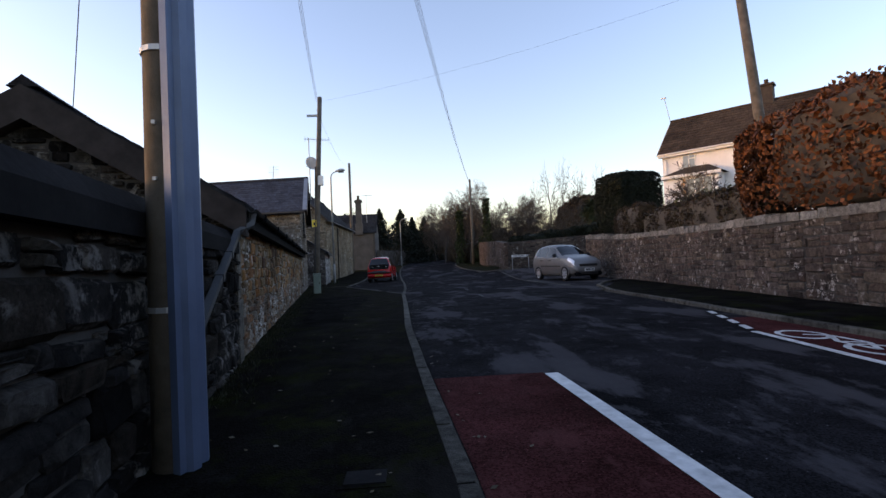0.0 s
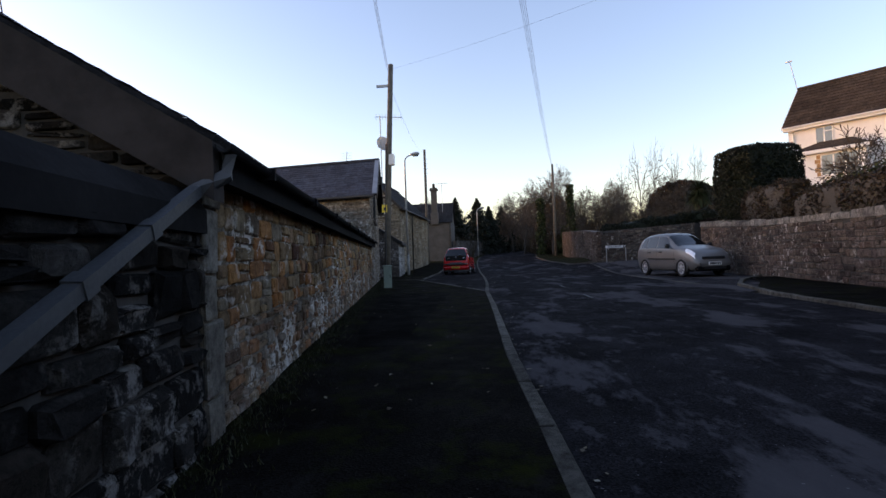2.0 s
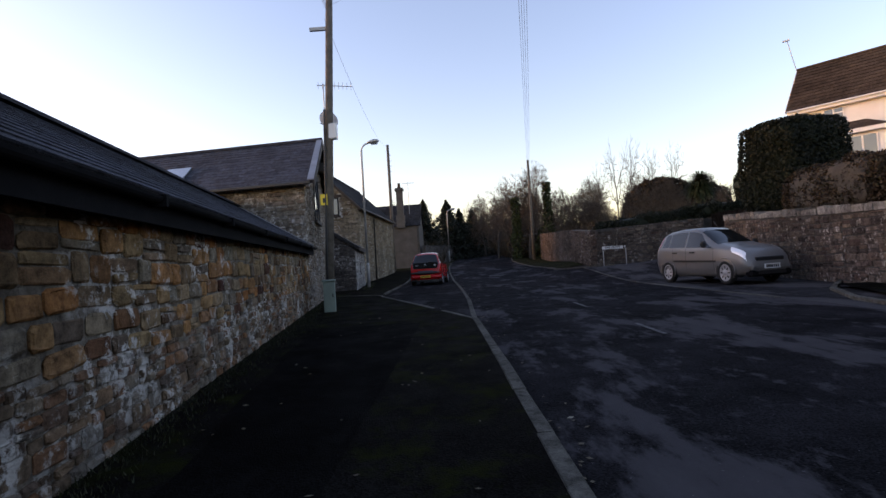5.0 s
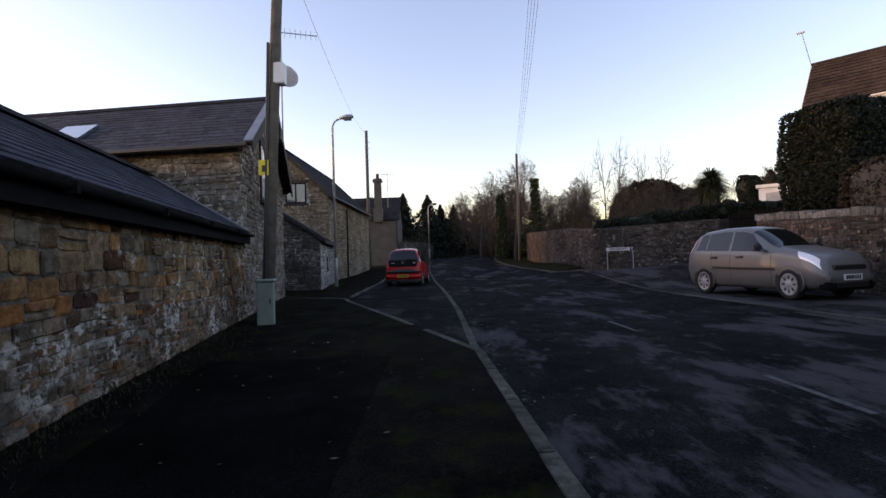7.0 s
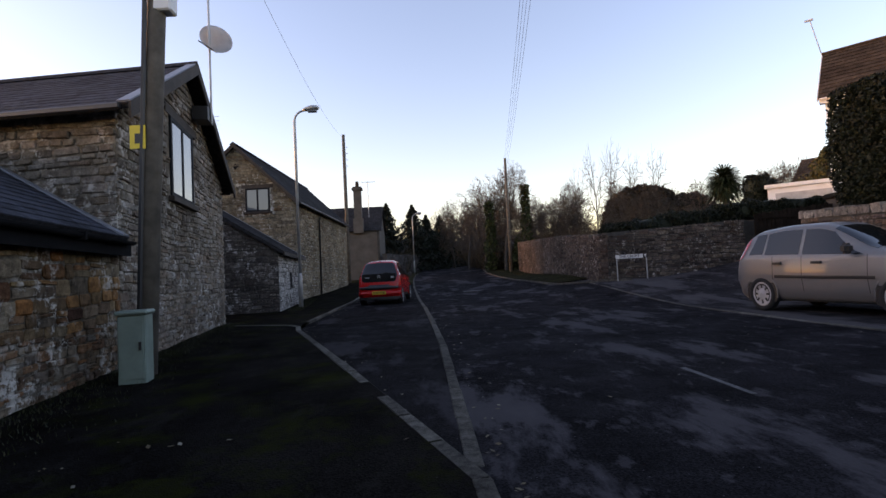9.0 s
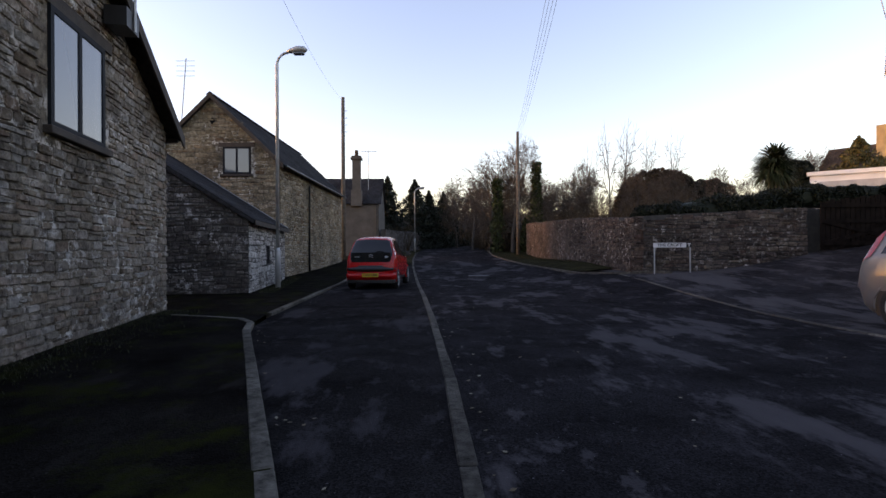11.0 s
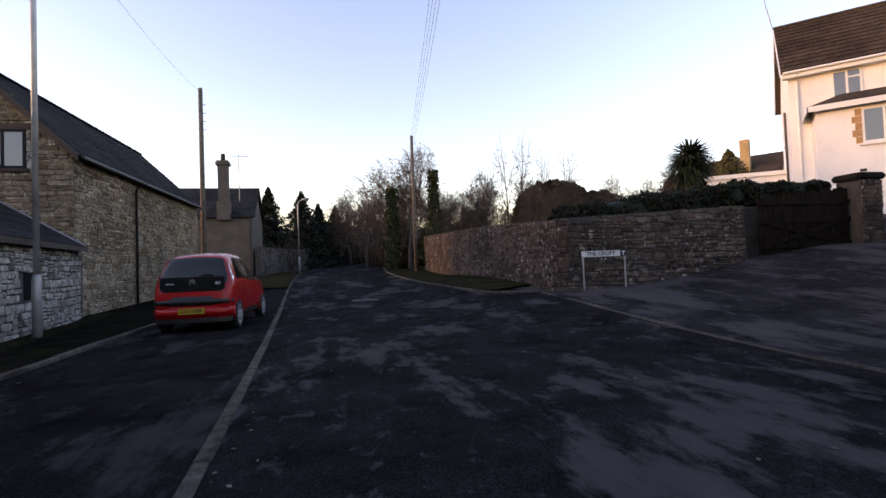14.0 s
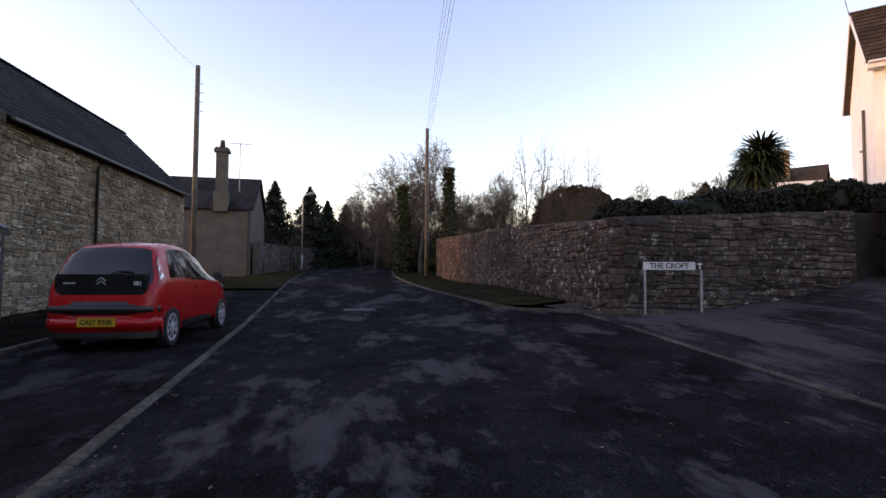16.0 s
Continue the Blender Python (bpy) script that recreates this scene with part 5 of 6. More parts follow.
M_SCRUB = leaf_mat("winter_scrub", [(0.0, (0.03, 0.02, 0.012)), (0.5, (0.06, 0.042, 0.026)), (1.0, (0.085, 0.066, 0.036))])
M_GRASS = leaf_mat("rough_grass", [(0.0, (0.014, 0.018, 0.006)), (0.6, (0.024, 0.029, 0.010)), (1.0, (0.042, 0.038, 0.018))])


def leaves_mesh(name, pts, normals, size, seed, shape=0.6, flat=0.5):
    """Many small leaf quads at points, as one mesh."""
    rng = np.random.RandomState(seed)
    pts, normals = np.asarray(pts, float), np.asarray(normals, float)
    n = len(pts)
    d = normals * flat + rng.normal(size=(n, 3)) * (1 - flat) * 1.2
    d /= np.linalg.norm(d, axis=1)[:, None] + 1e-9
    a = np.cross(d, rng.normal(size=(n, 3)))
    a /= np.linalg.norm(a, axis=1)[:, None] + 1e-9
    b = np.cross(d, a)
    s = size * rng.uniform(0.6, 1.4, (n, 1))
    v = np.stack([pts - a * s, pts - b * s * shape, pts + a * s, pts + b * s * shape], 1).reshape(-1, 3)
    me = bpy.data.meshes.new(name)
    me.from_pydata(v.tolist(), [], np.arange(n * 4).reshape(n, 4).tolist())
    return me


def lump_points(n, size, seed, squareness=4.0, rough=0.10, depth=0.12, hollow_bottom=True):
    """Points over a rounded block with an uneven skin."""
    rng = np.random.RandomState(seed)
    d = rng.normal(size=(n * 2, 3))
    if hollow_bottom:
        d = d[d[:, 2] > -0.9 * np.abs(d[:, :2]).max(1)]
    d = d[:n]
    d /= (np.abs(d) ** squareness).sum(1)[:, None] ** (1 / squareness)
    nrm = np.sign(d) * np.abs(d) ** (squareness - 1)
    nrm /= np.linalg.norm(nrm, axis=1)[:, None] + 1e-9
    p = d * np.array(size) / 2
    w = np.array([noise.noise(Vector(q) * 1.3 + Vector((seed, 0, 0))) + 0.5 * noise.noise(Vector(q) * 4.0) for q in p])
    p = p + nrm * (w[:, None] * rough - rng.uniform(0, depth, (len(p), 1)))
    return p, nrm


def lump_core(size, squareness, shrink, material, parent, name="inner_mass"):
    bm = bmesh.new()
    bmesh.ops.create_icosphere(bm, subdivisions=4, radius=1)
    for v in bm.verts:
        c = v.co / (sum(abs(x) ** squareness for x in v.co) ** (1 / squareness))
        v.co = Vector((c.x * size[0] / 2 * shrink, c.y * size[1] / 2 * shrink, c.z * size[2] / 2 * shrink))
    return part(name, bm, material, parent)


def hedge(name, m, size, material, n, leaf, label, seed, squareness=6.0, rough=0.12, core=None, flat=0.5):
    root = thing(name, m, label, "hedge")
    p, nrm = lump_points(n, size, seed, squareness, rough)
    me = leaves_mesh("foliage", p, nrm, leaf, seed, flat=flat)
    me.materials.append(material)
    ob = new("foliage", me)
    ob.parent = root
    tagged(ob, kind="stuff")
    lump_core(size, squareness, 0.86, core or M_BARK, root)
    return root


hedge("beech_hedge", pose(9.4, 3.2, 2.75, 0, 0, -3), (2.2, 16.6, 2.4), L_BEECH, 34000, 0.06, "tall russet beech hedge overhanging the wall", 1, 7, 0.22)
hedge("yew_block", pose(13.1, 26.3, 3.75, 0, 0, 15), (3.0, 2.4, 3.5), L_YEW, 26000, 0.055, "clipped dark yew block behind the wall", 2, 7, 0.12, L_YEW)
hedge("brown_hedge", pose(10.35, 15.6, 2.0, 0, 0, -8), (0.9, 9.6, 1.5), L_BROWN, 18000, 0.05, "low clipped brown hedge behind the wall", 3, 5, 0.18)
hedge("brown_hedge", pose(11.55, 22.4, 2.55, 0, 0, -10), (0.9, 5.0, 1.5), L_BROWN, 11000, 0.05, "low clipped brown hedge behind the wall", 4, 5, 0.18)
hedge("ivy_hedge", pose(10.6, 34.1, 2.45, 0, -6.5, -1), (5.6, 1.5, 1.0), L_YEW, 15000, 0.06, "dark ivy hedge on top of the wall", 5, 4, 0.25, L_YEW)
hedge("ivy_hedge", pose(14.6, 34.0, 2.95, 0, -2, -1), (4.6, 1.4, 0.8), L_YEW, 11000, 0.06, "dark ivy hedge on top of the wall", 6, 4, 0.25, L_YEW)
hedge("round_bush", pose(28.5, 75, 5.6), (10.0, 7.0, 9.6), L_BROWN, 22000, 0.16, "large rounded brown bush", 7, 2.4, 0.5)
hedge("round_bush", pose(34.5, 75, 5.2), (6.0, 5.0, 8.2), L_YEW, 12000, 0.15, "rounded dark evergreen bush", 8, 2.4, 0.5, L_YEW)
hedge("topiary_bush", pose(22.5, 45.5, 5.2), (1.5, 1.5, 2.4), L_YEW, 3000, 0.07, "small round-topped yew bush", 9, 3, 0.2, L_YEW)
hedge("shrub_hedge", pose(13.2, 20.0, 2.5, 0, 0, -10), (2.0, 6.0, 1.6), L_GREEN, 5000, 0.06, "loose garden shrubs behind the hedge", 10, 3, 0.5)


def grow(rng, p, d, length, r, level, top, out, droop=0.0):
    """Branches as (start, end, r0, r1, level)."""
    n = 3 if level < 2 else 2
    for i in range(n):
        d = (d + Vector((rng.gauss(0, 0.13), rng.gauss(0, 0.13), rng.gauss(0.04, 0.06) - droop))).normalized()
        q = p + d * (length / n)
        r1 = r * (0.82 if level < 2 else 0.7)
        out.append((p, q, r, r1, level))
        p, r = q, r1
        if level < top and (i > 0 or level > 0):
            for _ in range(2):
                side = d.orthogonal()
                side.rotate(Matrix.Rotation(rng.uniform(0, math.tau), 3, d))
                nd = (d * rng.uniform(0.6, 1.1) + side * rng.uniform(0.5, 0.95)).normalized()
                grow(rng, p, nd, length * rng.uniform(0.5, 0.72), r * rng.uniform(0.5, 0.65), level + 1, top, out, droop)
    if level < top:
        grow(rng, p, d, length * 0.6, r * 0.8, level + 1, top, out, droop)


def bare_tree(name, m, height, seed, label, top=4, spread=1.0, twig=0.012, r0=None):
    rng = random.Random(seed)
    out = []
    grow(rng, Vector((0, 0, -0.3)), Vector((0, 0, 1)), height * 0.42, r0 or height * 0.018, 0, top, out)
    root = thing(name, m, label, "tree", "bare trees")
    for nm, lv, mat, seg in (("trunk", (0, 1), M_BARK, 7), ("crown", (2, 9), M_TWIG, 3)):
        verts, faces = [], []
        for a, b, ra, rb, l in out:
            if not lv[0] <= l <= lv[1]:
                continue
            d = (b - a).normalized()
            u = d.orthogonal()
            w = d.cross(u)
            o = len(verts)
            for p, r in ((a, max(ra, twig)), (b, max(rb, twig * 0.8))):
                for k in range(seg):
                    v = p + (u * math.cos(k * math.tau / seg) + w * math.sin(k * math.tau / seg)) * r
                    verts.append((v.x * spread, v.y * spread, v.z))
            faces += [(o + k, o + (k + 1) % seg, o + seg + (k + 1) % seg, o + seg + k) for k in range(seg)]
        me = bpy.data.meshes.new(nm)
        me.from_pydata(verts, [], faces)
        me.materials.append(mat)
        ob = new(nm, me)
        ob.parent = root
    return root


def gp(x, y, turn=0, s=1.0):
    return pose(x, y, ground_z(x, y) - 0.1, 0, 0, turn) @ Matrix.Scale(s, 4)


def place(proto, x, y, turn, s):
    c = copy_thing(proto, pose(x, y, ground_z(x, y) - 0.1, 0, 0, turn))
    c.scale = (s, s, s)
    return c


oak = bare_tree("bare_tree", gp(8.4, 60.5), 11.2, 3, "bare branching tree behind the telegraph pole", 5, 0.8, 0.011)
ash = bare_tree("bare_tree", gp(6.8, 63.0), 9.8, 8, "bare branching tree behind the telegraph pole", 5, 0.9, 0.011)
slim = bare_tree("slender_tree", gp(23.0, 76), 15.5, 15, "slender bare tree with upright twigs", 3, 0.3, 0.022)
shrub = bare_tree("garden_shrub", gp(12.9, 19.6, 0), 4.6, 21, "bare garden shrub before the white house", 4, 0.95, 0.010, 0.06)
shrub.matrix_world = pose(13.1, 19.6, 0.9)
_r = random.Random(5)
for x, y, s in ((25.2, 77, 1.05), (27.0, 75, 0.9), (21.0, 78, 0.85), (29.5, 79, 0.8), (30.5, 76, 0.95)):
    place(slim, x, y, _r.uniform(0, 360), s)
for i in range(46):
    # woods that close the view beyond the bend
    x = -45 + i * 3.0 + _r.uniform(-2, 2)
    y = _r.uniform(95, 135)
    place((oak, ash)[i % 2], x, y, _r.uniform(0, 360), _r.uniform(0.7, 1.15))
for x, y, s in ((12.5, 66, 0.75), (15.5, 64, 0.7), (18, 68, 0.8), (20, 62, 0.6), (25, 66, 0.62), (29, 64, 0.6), (34, 66, 0.6), (6.0, 72, 0.8), (9.0, 78, 0.95), (13, 82, 0.9), (-8, 82, 0.9), (-12, 76, 0.8), (40, 70, 0.7), (46, 74, 0.9), (8.5, 88, 1.0), (5.0, 84, 0.8), (48.5, 76, 1.12)):
    place((oak, ash)[int(x * 2) % 2], x, y, _r.uniform(0, 360), s)


def ivy(name, x, y, z0, z1, r, n, seed, label, material=None):
    root = thing(name, pose(x, y, 0), label, "ivy")
    rng = np.random.RandomState(seed)
    z = rng.uniform(z0, z1, n)
    a = rng.uniform(0, math.tau, n)
    f = r * (0.55 + 0.45 * np.sqrt(np.clip((z1 - z) / (z1 - z0), 0, 1))) * (1 + 0.35 * np.sin(z * 2.3 + seed) * np.cos(a * 2 + z)) * rng.uniform(0.5, 1.1, n)
    p = np.stack([np.cos(a) * f, np.sin(a) * f, z], 1)
    me = leaves_mesh("foliage", p, np.stack([np.cos(a), np.sin(a), 0 * a], 1), 0.13, seed)
    me.materials.append(material or L_GREEN)
    ob = new("foliage", me)
    ob.parent = root
    tagged(ob, kind="stuff")
    part("trunk", tube(bmesh.new(), [(0, 0, z0 - 1.0), (0.1, 0, (z0 + z1) / 2), (0, 0.1, z1 - 0.3)], [0.2, 0.15, 0.05], 7), M_BARK, root)


ivy("ivy_tree", 10.4, 60.0, 1.0, 8.8, 0.55, 2600, 3, "tall dead trunk thick with dark ivy")
ivy("ivy_tree", 7.2, 61.5, 1.0, 7.6, 0.6, 1800, 4, "ivy-clad trunk beside the pole")
ivy("ivy_tree", 10.0, 60.6, 0.8, 4.2, 1.1, 1800, 6, "ivy mound at the foot of the trees")


def conifer(x, y, h, r, seed, material, label):
    root = thing("conifer", gp(x, y), label, "tree", "conifers")
    rng = np.random.RandomState(seed)
    part("trunk", tube(bmesh.new(), [(0, 0, -0.3), (0, 0, h * 0.92)], [h * 0.022, 0.03], 7), M_BARK, root)
    n = 7500
    z = h * (0.08 + 0.92 * rng.uniform(0, 1, n) ** 1.3)
    a = rng.uniform(0, math.tau, n)
    tier = 0.72 + 0.28 * np.sin(z * 5.0 + 2 * np.sin(a * 3 + seed)) + 0.15 * np.sin(a * 5 + z)
    f = 2.6 * r * (1 - z / h) ** 0.85 * tier * np.sqrt(rng.uniform(0.15, 1, n))
    p = np.stack([np.cos(a) * f, np.sin(a) * f, z - 0.25 * f], 1)
    me = leaves_mesh("crown", p, np.stack([np.cos(a), np.sin(a), 0.6 + 0 * a], 1), 0.19, seed, 0.4)
    me.materials.append(material)
    ob = new("crown", me)
    ob.parent = root
    return root


for i, (x, y, h, r) in enumerate(((-6.0, 71, 8.6, 1.9), (-3.6, 74, 9.6, 1.8), (-0.6, 79, 9.9, 2.0), (1.2, 82, 8.6, 1.7), (3.4, 90, 9.2, 1.9), (-9.5, 80, 9.5, 2.0), (-16, 90, 9, 2.2))):
    conifer(x, y, h * 0.88, r * 0.9, 40 + i, L_YEW, "dark conifer beyond the lane wall")
conifer(45, 66, 9.5, 3.2, 60, L_SUN_GOLD, "spreading evergreen, its leaves coloured gold for the low sun")
conifer(50, 69, 8.0, 2.8, 61, L_SUN_GOLD, "spreading evergreen, its leaves coloured gold for the low sun")
conifer(41, 70, 7.5, 2.6, 62, L_YEW, "dark evergreen behind the gardens")

# the cabbage palm
palm = thing("cabbage_palm", pose(15.05, 37.1, 1.0), "cabbage palm with a ball of sword leaves", "palm")
part("trunk", tube(bmesh.new(), [(0, 0, -0.5), (0.05, 0, 3.5)], [0.2, 0.14], 9), M_BARK, palm)
for seed, off, rad in ((1, (0, 0, 3.85), 1.0), (2, (0.18, 0.1, 3.5), 0.9), (3, (-0.18, 0.1, 3.45), 0.9)):
    rng = random.Random(seed)
    verts, faces = [], []
    for k in range(420):
        d = Vector((rng.gauss(0, 1), rng.gauss(0, 1), rng.gauss(0.35, 0.8))).normalized()
        side = d.cross(Vector((0, 0, 1))).normalized() * 0.035
        ln = rad * rng.uniform(0.75, 1.1)
        o = len(verts)
        c = Vector(off)
        for t, w in ((0.08, 0.6), (0.5, 1.0), (0.85, 0.6), (1.0, 0.05)):
            q = c + d * ln * t - Vector((0, 0, 0.28 * ln * t ** 3))
            verts += [q - side * w, q + side * w]
        faces += [(o + 2 * i, o + 2 * i + 1, o + 2 * i + 3, o + 2 * i + 2) for i in range(3)]
    me = bpy.data.meshes.new("leaf_head")
    me.from_pydata(verts, [], faces)
    me.materials.append(L_PALM)
    ob = new("leaf_head", me)
    ob.parent = palm
    tagged(ob, kind="stuff")


def scrub(name, area, n, h, seed, label, material, w=0.02, dens=None):
    """A thicket of upright stems with side twigs; area: x0, x1, y0, y1."""
    rng = np.random.RandomState(seed)
    verts, faces = [], []
    for _ in range(n):
        x, y = rng.uniform(area[0], area[1]), rng.uniform(area[2], area[3])
        z = ground_z(x, y)
        hh = h * rng.uniform(0.45, 1.0) * (0.75 + 0.35 * noise.noise(Vector((x * 0.25, y * 0.25, seed))))
        for _s in range(5):
            lean = Vector((rng.normal(0, 0.28), rng.normal(0, 0.28), 1)).normalized()
            t0 = rng.uniform(0, 0.45)
            a = Vector((x, y, z)) + lean * hh * t0 * 0.5
            b = a + lean * hh * rng.uniform(0.4, 0.8)
            s = Vector((rng.normal(), rng.normal(), 0)).normalized() * w
            o = len(verts)
            verts += [a - s, a + s, b]
            faces.append((o, o + 1, o + 2))
            for _k in range(3):
                c = a.lerp(b, rng.uniform(0.3, 0.9))
                e = c + Vector((rng.normal(0, 0.5), rng.normal(0, 0.5), rng.uniform(0.2, 0.8))) * hh * 0.16
                o = len(verts)
                verts += [c - s * 0.7, c + s * 0.7, e]
                faces.append((o, o + 1, o + 2))
    me = bpy.data.meshes.new(name)
    me.from_pydata([tuple(v) for v in verts], [], faces)
    me.materials.append(material)
    tagged(new(name, me), label, "scrub", kind="stuff")


scrub("winter_thicket", (10, 40, 56, 66), 1500, 5.4, 1, "brown winter thicket behind the bend wall", M_SCRUB, 0.03)
scrub("winter_thicket", (9.5, 34, 44, 56), 900, 3.4, 2, "brown winter thicket behind the bend wall", M_SCRUB, 0.03)
scrub("winter_thicket", (6.8, 16, 62, 84), 1500, 4.6, 3, "brown winter thicket along the bend", M_SCRUB, 0.035)
scrub("winter_thicket", (-30, 45, 100, 120), 2200, 7.5, 4, "dark woodland undergrowth closing the lane", M_SCRUB, 0.06)
scrub("winter_thicket", (-14, -1, 66, 96), 900, 5.0, 5, "brown undergrowth behind the lane wall", M_SCRUB, 0.04)
scrub("winter_thicket", (24, 60, 48, 64), 900, 4.5, 6, "garden thicket beyond the white garage", M_SCRUB, 0.035)
hedge("wood_edge", pose(10, 118, 3.5), (130, 6, 9.0), L_BROWN, 9000, 0.5, "dark mass of distant woodland", 71, 4, 2.2)
hedge("lane_scrub", pose(10.8, 70.5, 2.2, 0, 0, -12), (6.0, 20, 4.0), L_BROWN, 8000, 0.12, "tangled brown bushes at the bend", 72, 3, 0.8)


def grass_strip(name, area_fn, n, h, seed, label):
    rng = np.random.RandomState(seed)
    verts, faces = [], []
    for _ in range(n):
        x, y, z = area_fn(rng)
        a = rng.uniform(0, math.tau)
        s = Vector((math.cos(a), math.sin(a), 0)) * 0.006
        b = Vector((x, y, z - 0.01))
        tip = b + Vector((rng.normal(0, 0.35), rng.normal(0, 0.35), 1)) * h * rng.uniform(0.4, 1.1)
        o = len(verts)
        verts += [b - s, b + s, tip]
        faces.append((o, o + 1, o + 2))
    me = bpy.data.meshes.new(name)
    me.from_pydata([tuple(v) for v in verts], [], faces)
    me.materials.append(M_GRASS)
    tagged(new(name, me), label, "grass", kind="stuff")


def foot_of_wall(rng):
    y = rng.uniform(4, 27)
    x = wall_x(y) + 0.03 + abs(rng.normal(0, 0.16 + 0.22 * sstep(y, 14, 19)))
    return x, y, ground_z(x, y) + PAVE_H


def verge(rng):
    y = rng.uniform(47, 62)
    x = kerb_x(y) - 0.15 - abs(rng.uniform(0, 2.6))
    return x, y, ground_z(x, y) + 0.03


def far_verge(rng):
    y = rng.uniform(34, 60)
    x = right_x(y) + 1.2 + rng.uniform(0, 1.2)
    return x, y, ground_z(x, y) + PAVE_H


def lamp_verge(rng):
    y = rng.uniform(31, 38)
    x = -4.0 - 0.14 * (y - 31) + rng.uniform(0.05, 0.5)
    return x, y, ground_z(x, y) + PAVE_H - 0.02


grass_strip("grass", foot_of_wall, 9000, 0.05, 1, "mossy grass at the foot of the wall")
grass_strip("grass", verge, 2200, 0.09, 2, "short grass verge beside the lane")
grass_strip("grass", far_verge, 2600, 0.10, 3, "rough grass at the foot of the bend wall")
grass_strip("grass", lamp_verge, 2500, 0.07, 4, "grass strip round the street lamp")
strip("verge", span(46.5, 64, 0.5), lambda y: kerb_x(y) - 2.9, lambda y: kerb_x(y) - 0.1, PAVE_H + 0.01, M_EARTH, "grassy verge before the far house", "verge", 3)
# fallen leaves along the kerbs
_rng = np.random.RandomState(9)
_p = []
for _ in range(480):
    y = _rng.uniform(2, 40)
    u = _rng.uniform()
    x = kerb_x(y) + 0.03 + abs(_rng.normal(0, 0.12)) if u < 0.35 else (bay_x(y) + 0.05 + abs(_rng.normal(0, 0.15)) if u < 0.6 and y > 18 else _rng.uniform(wall_x(y) + 0.1, kerb_x(y) - 0.2) if y < 18 else _rng.uniform(1, 7))
    z = ground_z(x, y) + (PAVE_H if x < bay_x(y) - 0.1 else 0.0) + 0.012
    _p.append((x, y, z))
_me = leaves_mesh("fallen_leaves", _p, np.tile((0, 0, 1.0), (len(_p), 1)), 0.02, 5, flat=0.9)
_me.materials.append(leaf_mat("dead_leaves", [(0.0, (0.05, 0.035, 0.018)), (0.75, (0.10, 0.075, 0.04)), (1.0, (0.22, 0.20, 0.15))]))
tagged(new("fallen_leaves", _me), "scattered small dead leaves on the ground", "leaves", kind="stuff")


# ---- cars ----
M_RED = simple("red_car_paint", (0.42, 0.010, 0.009), 0.22, var=0.08, scale=2, grain=20, bump_s=0, coat=0.0, spec=0.4)
M_SILVER = simple("silver_car_paint", (0.165, 0.16, 0.157), 0.38, metal=0.25, var=0.05, scale=2, grain=400, bump_s=0, coat=0.3, spec=0.35)
M_TYRE = simple("tyre_rubber", (0.012, 0.012, 0.012), 0.85, var=0.3, scale=6)
M_HUB = simple("wheel_cover", (0.36, 0.36, 0.37), 0.5, metal=0.2, var=0.25, scale=8)
M_YELLOW = simple("yellow_plate_face", (0.45, 0.25, 0.01), 0.45, var=0.1)
M_LAMP_RED = simple("red_lens", (0.35, 0.01, 0.01), 0.15, var=0.1, coat=0.8)
M_LAMP_CLEAR = simple("clear_lens", (0.9, 0.92, 0.95), 0.2, metal=0.1, var=0.15, coat=0.9)
M_CARGLASS, _nt, _b = mat_base("car_glass")
_b.inputs["Base Color"].default_value = (0.008, 0.009, 0.010, 1)
_b.inputs["Roughness"].default_value = 0.04
_b.inputs["Specular IOR Level"].default_value = 0.55


